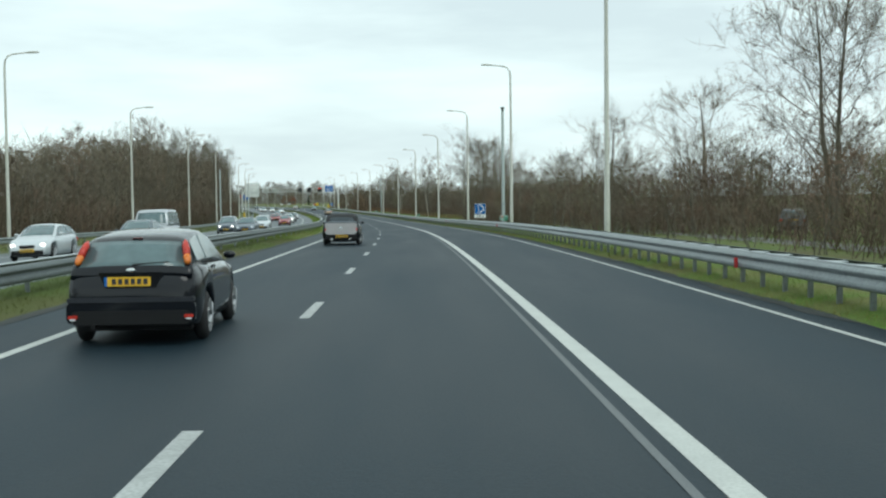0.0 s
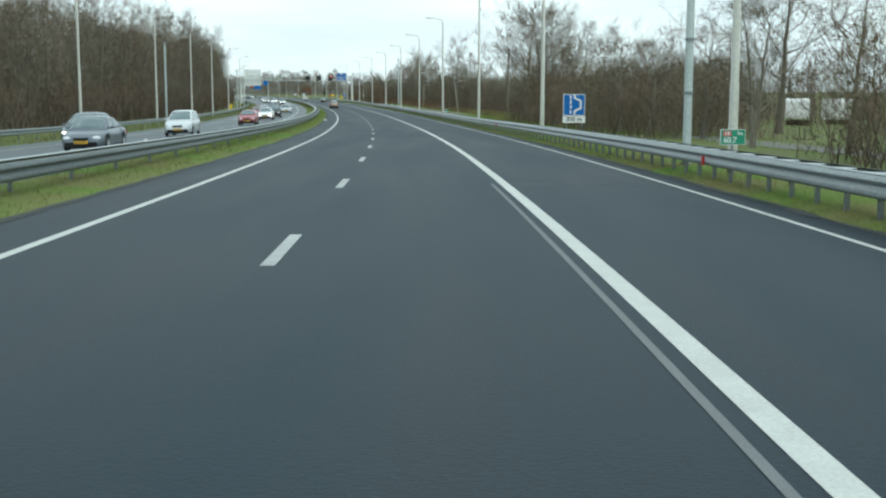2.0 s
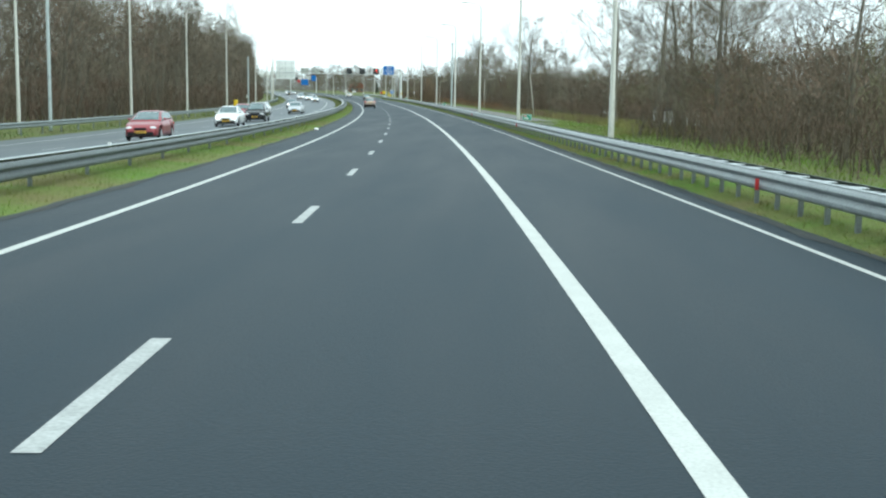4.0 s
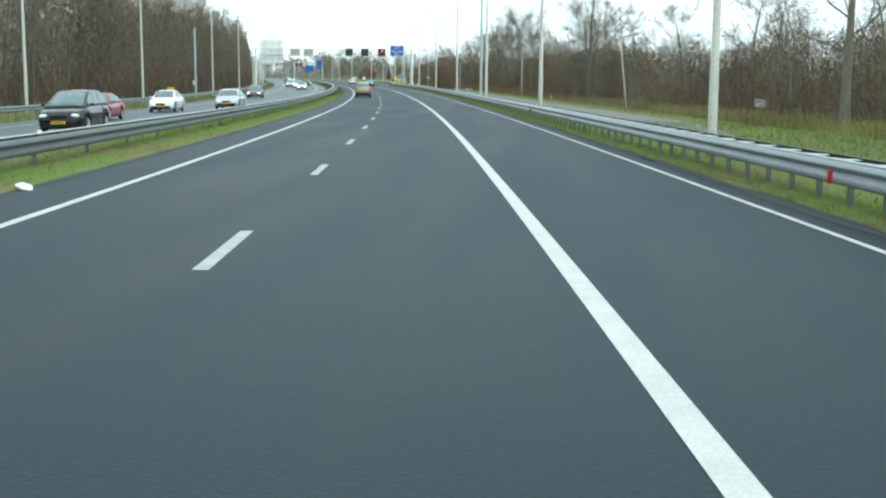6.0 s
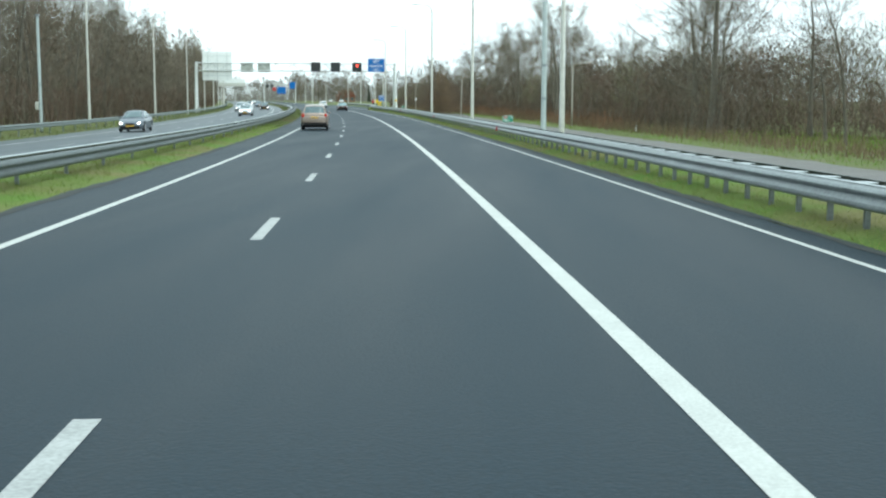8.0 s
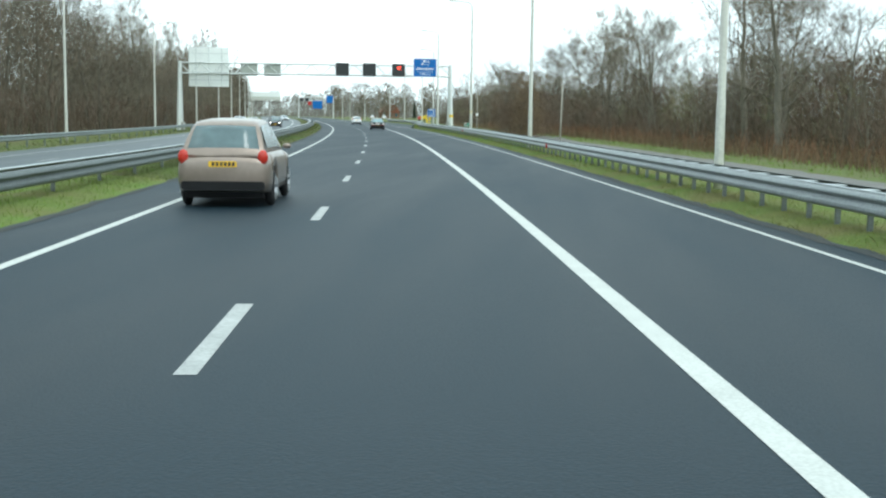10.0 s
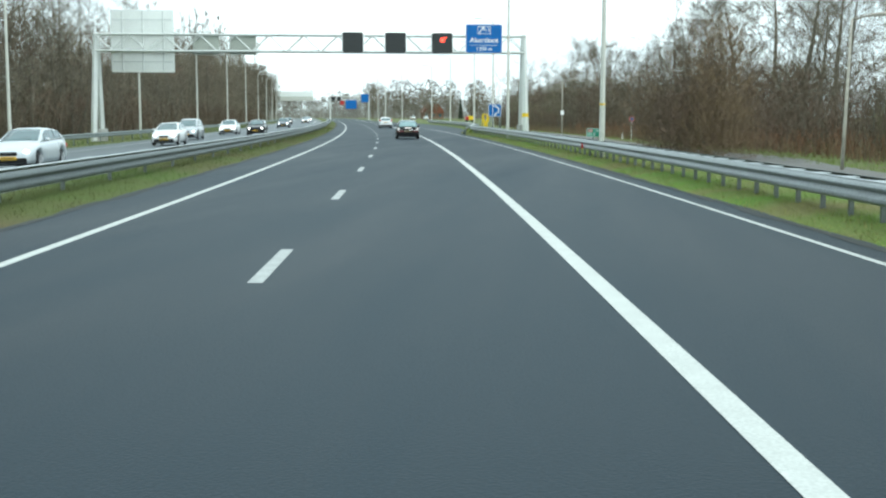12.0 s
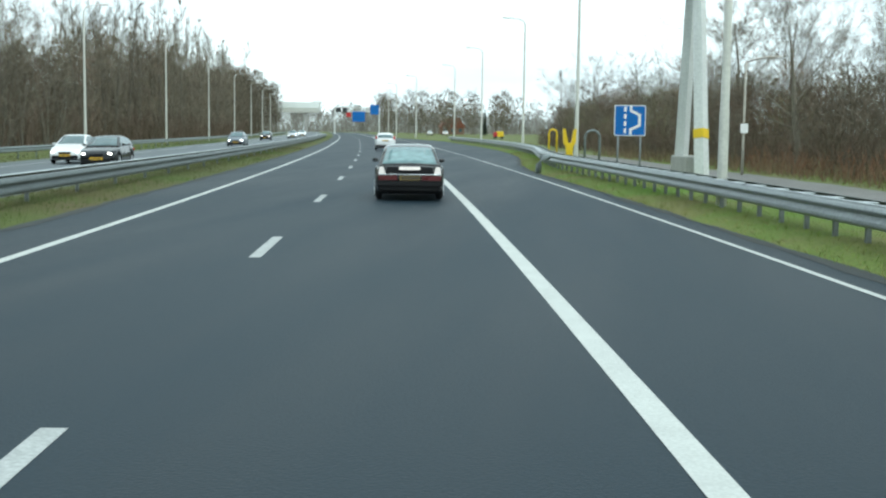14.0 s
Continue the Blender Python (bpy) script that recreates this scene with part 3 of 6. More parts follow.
gantry = thing("sign_gantry", "pale grey steel lattice sign gantry spanning the motorway", "gantry")
bm = bmesh.new()
truss(bm, -22.1, 11.9, 6.66, 7.95, -0.5, 0.5, 1.36, 0.075)
part("lattice_beam", bm, GANTRY_PAINT, gantry)
for side, x, z0 in ((1, 11.75, 0.0), (-1, -22.0, level(-22))):
    for y in (-1.25, 1.7):
        bm = bmesh.new()
        tube(bm, [(x + 0.1 * side, y, z0), (x, y * 0.12, 8.1)], [0.25, 0.2], 4)
        part("leg", bm, GANTRY_PAINT, gantry)
    bm = bmesh.new()
    box(bm, x - 0.3, x + 0.42, -0.75, 1.5, z0 - 0.2, z0 + 0.95, 0.05)
    part("footing", bm, CONCRETE, gantry, "weathered concrete footing")
bm = bmesh.new()
tube(bm, [(11.831, -1.04, 1.55), (11.827, -0.99, 1.85)], [0.262, 0.26], 4)
part("marker_band", bm, YELLOW, gantry, "yellow band round the leg")
for x0, lit in ((-2.75, 0), (0.62, 0), (4.3, 1)):
    bm = bmesh.new()
    box(bm, x0, x0 + 1.73, -0.9, -0.62, 6.52, 8.23, 0.06)
    case = part("matrix_signal", bm, PANEL_BACK, gantry, "square dark matrix signal with a pale rim")
    bm = bmesh.new()
    signal(bm, x0 + 0.06, x0 + 1.67, 6.58, 8.17)
    part("signal_face", bm, MATRIX, case, "rain-streaked black face")
    if lit:
        bm = bmesh.new()
        stroke(bm, [(x0 + 1.15, 7.82), (x0 + 0.85, 7.58)], 0.09, -1.0, -0.985)
        stroke(bm, [(x0 + 0.78, 7.74), (x0 + 0.78, 7.5), (x0 + 1.02, 7.5)], 0.07, -1.0, -0.985)
        part("lit_arrow", bm, LED, case, "glowing red merge arrow")
bm = bmesh.new()
slab(bm, rounded(7.03, 9.96, 6.58, 8.88, 0.12), -0.8, -0.72)
board = part("direction_sign", bm, SIGN_WHITE, gantry, "blue exit sign with white lettering")
bm = bmesh.new()
slab(bm, rounded(7.08, 9.91, 6.63, 8.83, 0.1), -0.812, -0.8)
part("sign_face", bm, SIGN_BLUE, board)
lettering("place_name", "Akersloot", 0.56, SIGN_WHITE, board, Matrix.Translation((8.5, -0.818, 7.6)), 0.008)
lettering("distance", "1200 m", 0.42, SIGN_WHITE, board, Matrix.Translation((8.5, -0.818, 6.93)), 0.004)
bm = bmesh.new()
box(bm, 7.45, 9.55, -0.818, -0.811, 7.2, 7.23)
stroke(bm, [(8.0, 8.12), (8.0, 8.68), (9.0, 8.68), (9.0, 8.12), (8.0, 8.12)], 0.04, -0.818, -0.811)
stroke(bm, [(8.14, 8.2), (8.3, 8.42), (8.48, 8.6)], 0.09, -0.818, -0.811)
stroke(bm, [(8.28, 8.6), (8.5, 8.61), (8.52, 8.38)], 0.07, -0.818, -0.811)
part("exit_symbol", bm, SIGN_WHITE, board, "white exit symbol and rule")
lettering("exit_number", "11", 0.4, SIGN_WHITE, board, Matrix.Translation((8.76, -0.818, 8.4)), 0.004)
bm = bmesh.new()
slab(bm, rounded(-21.0, -16.05, 5.02, 9.92, 0.1), 0.66, 0.72)
back = part("sign_back", bm, PANEL_BACK, gantry, "pale back of a tall sign panel")
bm = bmesh.new()
for x in (-20.1, -18.5, -16.9):
    box(bm, x - 0.05, x + 0.05, 0.56, 0.66, 5.1, 9.8)
for z in (5.8, 9.1):
    box(bm, -20.9, -16.15, 0.6, 0.66, z, z + 0.08)
part("stiffener", bm, GANTRY_PAINT, back)
for x0 in (-14.6, -11.7):
    bm = bmesh.new()
    box(bm, x0, x0 + 2.1, 0.6, 0.95, 6.45, 8.1, 0.05)
    part("signal_back", bm, CASE_BACK, gantry, "grey-green back of a matrix signal")
bm = bmesh.new()
box(bm, -22.0, 11.8, -0.16, 0.16, 6.72, 6.77)
part("cable_tray", bm, STEEL_DARK, gantry)
gantry.matrix_basis = stand(420, 0, 0)

# A second gantry, far down the road.
gantry_far = thing("sign_gantry", "distant pale sign gantry with blue panels", "gantry")
bm = bmesh.new()
truss(bm, -3.9, 9.9, 6.9, 8.1, -0.4, 0.4, 1.6, 0.15)
part("lattice_beam", bm, GANTRY_PAINT, gantry_far)
for x in (9.72, -3.8):
    bm = bmesh.new()
    tube(bm, [(x, 0, 0), (x, 0, 8.2)], [0.22, 0.2], 4)
    part("leg", bm, GANTRY_PAINT, gantry_far)
for x0, x1, z0, z1 in ((1.6, 5.4, 3.8, 6.9), (7.0, 9.6, 6.05, 8.97)):
    bm = bmesh.new()
    slab(bm, rounded(x0, x1, z0, z1, 0.1), -0.7, -0.62)
    part("direction_sign", bm, SIGN_BLUE, gantry_far, "blue direction panel")
for x0 in (-3.4, -1.4):
    bm = bmesh.new()
    box(bm, x0, x0 + 1.4, -0.8, -0.5, 6.6, 8.0, 0.05)
    part("matrix_signal", bm, MATRIX, gantry_far, "dark matrix signal")
bm = bmesh.new()
slab(bm, rounded(-0.3, 1.1, 5.2, 6.55, 0.1), -0.7, -0.62)
part("lit_signal", bm, SIGN_RED, gantry_far, "red faced lane signal")
gantry_far.matrix_basis = stand(745, 0, 0)

# ---- signs and small fixtures on the right verge ----


def lay_by_sign(s, with_plate, label):
    sign = thing("lay_by_sign", label, "road sign", "emergency lay-by signs")
    for x in (-0.36, 0.36):
        bm = bmesh.new()
        tube(bm, [(x, 0.03, 0), (x, 0.03, 2.15)], [0.03, 0.03], 8)
        part("sign_post", bm, STEEL, sign, smooth=True)
    z = 1.27 if with_plate else 1.6
    bm = bmesh.new()
    slab(bm, rounded(-0.5, 0.5, z, z + 0.97, 0.05), -0.03, 0.0)
    panel = part("sign_panel", bm, SIGN_WHITE, sign, "square blue panel with a white rim")
    bm = bmesh.new()
    slab(bm, rounded(-0.475, 0.475, z + 0.025, z + 0.945, 0.04), -0.036, -0.03)
    part("blue_face", bm, SIGN_BLUE, panel)
    for k in range(4):
        bm = bmesh.new()
        box(bm, -0.2, -0.12, -0.041, -0.036, z + 0.09 + 0.225 * k, z + 0.235 + 0.225 * k)
        part("white_dash", bm, SIGN_WHITE, panel)
    bm = bmesh.new()
    stroke(bm, [(0.02, z + 0.93), (0.02, z + 0.8), (0.3, z + 0.66), (0.3, z + 0.34), (0.02, z + 0.2), (0.02, z + 0.07)], 0.085, -0.041, -0.036)
    part("lay_by_symbol", bm, SIGN_WHITE, panel, "white outline of a lay-by")
    if with_plate:
        bm = bmesh.new()
        slab(bm, rounded(-0.52, 0.52, 0.94, 1.25, 0.03), -0.03, 0.0)
        plate = part("distance_plate", bm, SIGN_WHITE, sign, "white plate with black lettering")
        lettering("distance", "300 m", 0.29, INK, plate, Matrix.Translation((0, -0.034, 1.095)), 0.004)
    sign.matrix_basis = stand(s, 9.27)
    return sign


lay_by_sign(102.0, True, "blue lay-by sign with a white distance plate")
lay_by_sign(418.0, False, "blue lay-by sign behind the guard rail")

for s, words in ((72.2, "60.7"), (171.2, "60.8"), (271.8, "60.9"), (370.2, "61.0")):
    plate = thing("distance_marker", "small green kilometre plate on the guard rail", "marker plate", "kilometre plates")
    bm = bmesh.new()
    tube(bm, [(0, 0.03, 0.4), (0, 0.03, 1.22)], [0.025, 0.025], 6)
    part("stem", bm, STEEL, plate)
    bm = bmesh.new()
    slab(bm, rounded(-0.26, 0.26, 0.94, 1.26, 0.03), -0.02, 0.0)
    face = part("plate_face", bm, SIGN_WHITE, plate, "green face with a white rim")
    bm = bmesh.new()
    slab(bm, rounded(-0.25, 0.25, 0.95, 1.25, 0.025), -0.025, -0.02)
    part("green_face", bm, SIGN_GREEN, face)
    bm = bmesh.new()
    slab(bm, rounded(-0.21, -0.03, 1.12, 1.225, 0.01), -0.029, -0.025)
    part("route_patch", bm, PALE_RED, face, "faded red route number patch")
    lettering("route_number", "A9", 0.09, SIGN_WHITE, face, Matrix.Translation((-0.12, -0.032, 1.172)), 0.001)
    if words:
        lettering("kilometre", words, 0.16, SIGN_WHITE, face, Matrix.Translation((-0.06, -0.028, 1.035)), 0.002)
        lettering("side_mark", "Re", 0.11, SIGN_WHITE, face, Matrix.Translation((0.15, -0.028, 1.175)), 0.001)
    else:
        bm = bmesh.new()
        for x in (-0.16, -0.07, 0.04):
            box(bm, x, x + 0.06, -0.029, -0.025, 0.985, 1.085)
        box(bm, 0.1, 0.19, -0.029, -0.025, 1.14, 1.21)
        part("print_row", bm, SIGN_WHITE, face)
    plate.matrix_basis = stand(s, right_line(s) + 0.37, -0.06)


def service_lamp(s, u, board, lean=0.0):
    lamp = thing("street_lamp", "low grimy lamp post beside the service road", "street lamp", "service road lamps")
    bm = bmesh.new()
    tube(bm, [(0, 0, 0), (0, 0, 1.2), (0, 0, 4.75)], [0.065, 0.058, 0.04], 8)
    part("pole", bm, OLD_POLE, lamp, smooth=True)
    bm = bmesh.new()
    tube(bm, [(0, 0, 4.7), (0.5, 0, 4.86), (0.9, 0, 4.92), (1.5, 0, 4.98)], [0.035, 0.04, 0.075, 0.04], 6)
    part("luminaire", bm, OLD_POLE, lamp, "short lamp head", smooth=True)
    if board:
        bm = bmesh.new()
        slab(bm, rounded(-0.16, 0.16, 1.75, 2.15, 0.03), -0.09, -0.06)
        part("notice", bm, SIGN_WHITE, lamp, "small pale notice")
    lamp.matrix_basis = stand(s, u) @ Matrix.Rotation(radians(lean), 4, "Y")


service_lamp(234.0, 16.1, False, -6.5)
service_lamp(305.0, 17.8, False)
service_lamp(430.0, 16.6, True)
service_lamp(361.5, 15.3, False, 1.5)

board = thing("notice_board", "weathered white board on a stake among reeds", "sign")
bm = bmesh.new()
slab(bm, [(-0.38, 0.5), (0.32, 0.42), (0.38, 0.9), (-0.3, 1.0)], -0.03, 0.0)
part("board_face", bm, SIGN_WHITE, board)
bm = bmesh.new()
tube(bm, [(0, 0.03, 0), (0, 0.03, 0.9)], [0.04, 0.04], 6)
part("stake", bm, BARK, board)
board.matrix_basis = stand(229.0, 23.3)

disc = thing("round_sign", "small round blue and red sign on a post", "road sign")
bm = bmesh.new()
tube(bm, [(0, 0, 0), (0, 0, 1.62)], [0.03, 0.03], 8)
part("sign_post", bm, POLE, disc)
bm = bmesh.new()
slab(bm, [(0.2 * math.cos(a), 1.45 + 0.2 * math.sin(a)) for a in np.linspace(0, 2 * math.pi, 20, endpoint=False)], -0.05, -0.03)
part("rim", bm, PALE_RED, disc, "red rim and bar")
bm = bmesh.new()
slab(bm, [(0.14 * math.cos(a), 1.45 + 0.14 * math.sin(a)) for a in np.linspace(0, 2 * math.pi, 20, endpoint=False)], -0.056, -0.05)
part("sign_face", bm, material("faded_blue_face", (0.12, 0.14, 0.28), 0.6, spread=0.15, scale=4), disc)
disc.matrix_basis = stand(407.0, 17.8)

# Yellow crash-cushion markers and arches where the lay-by begins.


def arch(label, mat, s, u, h, w):
    ob = thing("hoop_barrier", label, "barrier", "hoops at the lay-by")
    pts = [(-w / 2, 0, 0)] + [(-w / 2 * math.cos(a), 0, h - w / 2 + w / 2 * math.sin(a)) for a in np.linspace(0, math.pi, 9)] + [(w / 2, 0, 0)]
    bm = bmesh.new()
    tube(bm, pts, [0.06] * len(pts), 8)
    part("hoop", bm, mat, ob, smooth=True)
    ob.matrix_basis = stand(s, u)


arch("yellow painted steel hoop barrier", YELLOW, 456.0, 12.39, 1.84, 0.5)
arch("grey steel hoop barrier", STEEL_DARK, 438.0, 11.62, 1.79, 0.72)
funnel = thing("warning_bollard", "yellow forked warning bollard behind the guard rail", "bollard")
bm = bmesh.new()
slab(bm, [(-0.13, 0.0), (0.13, 0.0), (0.17, 0.95), (0.3, 1.15), (0.34, 1.85), (0.22, 1.85), (0.08, 1.15), (-0.08, 1.15), (-0.22, 1.85), (-0.34, 1.85), (-0.3, 1.15), (-0.17, 0.95)], -0.12, 0.12)
part("fork", bm, YELLOW, funnel)
funnel.matrix_basis = stand(439.0, 10.66)
head_end = thing("rail_end_marker", "dark bent end of the guard rail by the lay-by", "rail end")
bm = bmesh.new()
tube(bm, [(0, 0, 0.0), (0.02, 0, 0.35), (0.18, 0.2, 0.62), (0.5, 0.5, 0.66)], [0.12, 0.13, 0.12, 0.1], 8)
part("bent_plate", bm, STEEL_DARK, head_end, smooth=True)
head_end.matrix_basis = stand(428.6, 7.75)

# Yellow cabinets behind the far rail.
for k, s in enumerate((285.4, 286.1, 286.8)):
    cab = thing("road_cabinet", "bright yellow roadside cabinet before the wood", "cabinet", "yellow cabinets")
    bm = bmesh.new()
    box(bm, -0.24, 0.24, -0.2, 0.2, 0, 1.35, 0.03)
    part("body", bm, YELLOW, cab)
    bm = bmesh.new()
    box(bm, -0.27, 0.27, -0.23, 0.23, 1.35, 1.42, 0.015)
    part("cap", bm, YELLOW, cab)
    cab.matrix_basis = stand(s, -22.3)

van = thing("works_van", "yellow and red works vehicle far beyond the lay-by", "van")
bm = bmesh.new()
box(bm, -0.9, 0.9, 0.0, 3.2, 0.45, 2.1, 0.12)
part("load_body", bm, YELLOW, van)
bm = bmesh.new()
box(bm, -1.9, -0.9, 0.3, 2.6, 0.45, 1.75, 0.12)
part("cab", bm, SIGN_RED, van, "dull red cab")
for x in (-1.4, 0.5):
    for y in (0.2, 2.7):
        bm = bmesh.new()
        tube(bm, [(x - 0.3, y, 0.36), (x + 0.3, y, 0.36)], [0.36, 0.36], 14)
        part("wheel", bm, RUBBER, van)
van.matrix_basis = stand(640, 32.1) @ Matrix.Scale(0.75, 4)

# White container and a pale shed behind the trees on the right.
van_box = thing("storage_trailer", "white box trailer sunk in grass behind the trees", "trailer")
bm = bmesh.new()
box(bm, -1.6, 1.9, -1.0, 1.4, 0.3, 1.5, 0.04)
part("body", bm, SIGN_WHITE, van_box)
bm = bmesh.new()
box(bm, -1.5, 1.95, -1.06, 1.44, 1.5, 1.76, 0.03)
part("roof_edge", bm, NAVY, van_box, "dark blue roof edge")
for x in (-1.42, -1.08, 0.2):
    bm = bmesh.new()
    box(bm, x, x + (0.17 if x < 0 else 0.04), -1.03, -0.995, 0.3, 1.5)
    part("door_post", bm, NAVY, van_box)
for y in (-0.2, 0.7):
    for x in (-1.3, 1.5):
        bm = bmesh.new()
        tube(bm, [(x - 0.08, y, 0.28), (x + 0.08, y, 0.28)], [0.28, 0.28], 14)
        part("wheel", bm, RUBBER, van_box)
van_box.matrix_basis = stand(198.5, 23.3, -0.2)

for s, u in ((289.0, 19.0), (409.0, 17.6)):
    post = thing("marker_post", "small white marker post in the grass", "post", "small marker posts")
    bm = bmesh.new()
    tube(bm, [(0, 0, 0), (0, 0, 0.42), (0, 0, 0.44)], [0.05, 0.045, 0.01], 8)
    part("stem", bm, SIGN_WHITE, post)
    bm = bmesh.new()
    tube(bm, [(0, 0, 0.3), (0, 0, 0.36)], [0.053, 0.053], 8)
    part("dark_band", bm, INK, post)
    post.matrix_basis = stand(s, u)

for s, u, turn in ((150.0, 37.4, 70), (152.0, 41.8, 80)):
    caravan = thing("caravan", "white caravan parked beyond the trees", "caravan", "white caravans")
    bm = bmesh.new()
    slab(bm, rounded(-1.9, 1.9, 0.45, 2.3, 0.35), -1.0, 1.0)
    part("body", bm, SIGN_WHITE, caravan)
    for x in (-0.9, 0.9):
        bm = bmesh.new()
        slab(bm, rounded(x - 0.5, x + 0.5, 1.3, 1.85, 0.08), -1.02, -0.99)
        part("window", bm, GLASS, caravan)
    bm = bmesh.new()
    tube(bm, [(-0.1, -0.95, 0.33), (-0.1, 0.95, 0.33)], [0.33, 0.33], 14)
    part("wheel", bm, RUBBER, caravan)
    caravan.matrix_basis = stand(s, u, None, turn)

# ---- far background ----
viaduct = thing("viaduct", "distant pale concrete viaduct over the road", "bridge")
bm = bmesh.new()
box(bm, -47, -2.0, -5, 5, 8.1, 11.0, 0.1)
part("deck", bm, POLE, viaduct)
bm = bmesh.new()
box(bm, -47, -2.0, -5.15, -5.0, 9.9, 12.4, 0.03)
part("parapet", bm, PANEL_BACK, viaduct, "pale parapet panels")
for x in (-36, -21.5, -7.5):
    bm = bmesh.new()
    box(bm, x - 0.5, x + 0.5, -4, 4, -0.5, 8.1, 0.05)
    part("pier", bm, CONCRETE, viaduct)
viaduct.matrix_basis = stand(880, -6, 0)
house = thing("house", "brick house with a red tiled roof among trees", "house")
bm = bmesh.new()
box(bm, -4.5, 4.5, -4, 4, 0, 2.9)
part("wall", bm, BRICK, house)
bm = bmesh.new()
slab(bm, [(-5.0, 2.7), (5.0, 2.7), (2.4, 6.4), (-2.4, 6.4)], -4.4, 4.4)
part("roof", bm, ROOF_TILE, house)
for x in (-3.0, 0.0, 3.0):
    bm = bmesh.new()
    box(bm, x - 0.6, x + 0.6, -4.05, -3.98, 0.9, 2.2)
    part("window", bm, GLASS, house)
house.matrix_basis = stand(845, 43.2)

# ---- vehicles ----


def smooth_profile(points, y, reach=0.12):
    xs, zs = zip(*points)
    return float(np.mean([np.interp(y + d, xs, zs) for d in np.linspace(-reach, reach, 7)]))


def loft(bm, rings):
    rows = [[bm.verts.new(p) for p in ring] for ring in rings]
    for a, b in zip(rows, rows[1:]):
        for k in range(len(a)):
            j = (k + 1) % len(a)
            bm.faces.new((a[k], a[j], b[j], b[k]))
    bm.faces.new(rows[0][::-1])
    bm.faces.new(rows[-1])


def lens(bm, centre, size):
    bmesh.ops.create_uvsphere(bm, u_segments=12, v_segments=8, radius=1.0, matrix=Matrix.LocRotScale(centre, None, size))


class Shape:
    """The numbers of a car body: side profile, widths, axles. y runs from the tail (0) to the nose."""

    def __init__(self, length, width, height, top, roof, axles, wheel=0.31, sill=0.2, roof_width=0.66, belt_width=0.87, tail=0.9, nose=0.74):
        self.L, self.W, self.H, self.top, self.roof, self.axles, self.r, self.sill = length, width / 2, height, top, roof, axles, wheel, sill
        self.roof_width, self.belt_width, self.tail, self.nose = roof_width, belt_width, tail, nose

    def deck(self, y):
        return smooth_profile(self.top, y, 0.08)

    def cabin(self, y):
        return smooth_profile(self.roof, y, 0.07)

    def half(self, y):
        L = self.L
        return self.W * float(np.interp(y, [0, 0.06, 0.2, 0.7, L - 0.9, L - 0.35, L - 0.1, L], [self.tail * 0.92, self.tail, 0.965, 1.0, 0.99, 0.93, 0.84, self.nose]))

    def floor(self, y):
        z = float(np.interp(y, [0, 0.15, 0.5, self.L - 0.5, self.L], [self.sill + 0.1, self.sill + 0.04, self.sill, self.sill, self.sill + 0.03]))
        for c in self.axles:
            reach = self.r + 0.06
            if abs(y - c) < reach:
                z = max(z, self.r + math.sqrt(reach * reach - (y - c) ** 2))
        return z

    def cabin_half(self, y, f):
        """Half width of the cabin side at a fraction f of its height there."""
        low, high = self.deck(y), self.cabin(y)
        z = low + (high - low) * f
        g = (z - low) / max(0.05, self.H - low)
        return self.W * (self.belt_width + (self.roof_width - self.belt_width) * g), z


def body_mesh(shape):
    bm = bmesh.new()
    ys = set(np.round(np.linspace(0, shape.L, 34), 3))
    for c in shape.axles:
        ys |= set(np.round(c + (shape.r + 0.06) * np.array([-1.0, -0.995, -0.93, -0.75, -0.5, -0.2, 0.2, 0.5, 0.75, 0.93, 0.995, 1.0]), 3))
    ys |= {0.02, 0.06, shape.L - 0.03, shape.L - 0.1}
    rings = []
    for y in sorted(ys):
        w, z0, z1 = shape.half(y), shape.floor(y), shape.deck(y)
        end = 0.05 if y in (0.0, shape.L) else 0.0
        z1 -= end
        z0 = min(z0 + end, z1 - 0.1)
        d = z1 - z0
        half = [(w * 0.8, z0), (w * 0.96, z0 + 0.03), (w, z0 + 0.3 * d), (w * 0.995, z0 + 0.62 * d), (w * 0.965, z0 + 0.86 * d), (w * 0.9, z1 - 0.012), (w * 0.8, z1), (w * 0.4, z1 + 0.018)]
        rings.append([(x, y, z) for x, z in half] + [(-x, y, z) for x, z in half[::-1]])
    loft(bm, rings)
    return bm


def cabin_mesh(shape):
    bm = bmesh.new()
    y0, y1 = shape.roof[0][0], shape.roof[-1][0]
    rings = []
    for y in np.linspace(y0, y1, 26):
        low = shape.deck(y) - 0.03
        (wb, _), (wt, zt) = shape.cabin_half(y, 0.0), shape.cabin_half(y, 1.0)
        zt = max(zt, low + 0.035)
        half = [(wb, low), (wt + 0.012, low + (zt - low) * 0.88), (wt - 0.03, zt - 0.015), (wt - 0.12, zt + 0.005), (wt * 0.45, zt + 0.02)]
        rings.append([(x, y, z) for x, z in half] + [(-x, y, z) for x, z in half[::-1]])
    loft(bm, rings)
    return bm


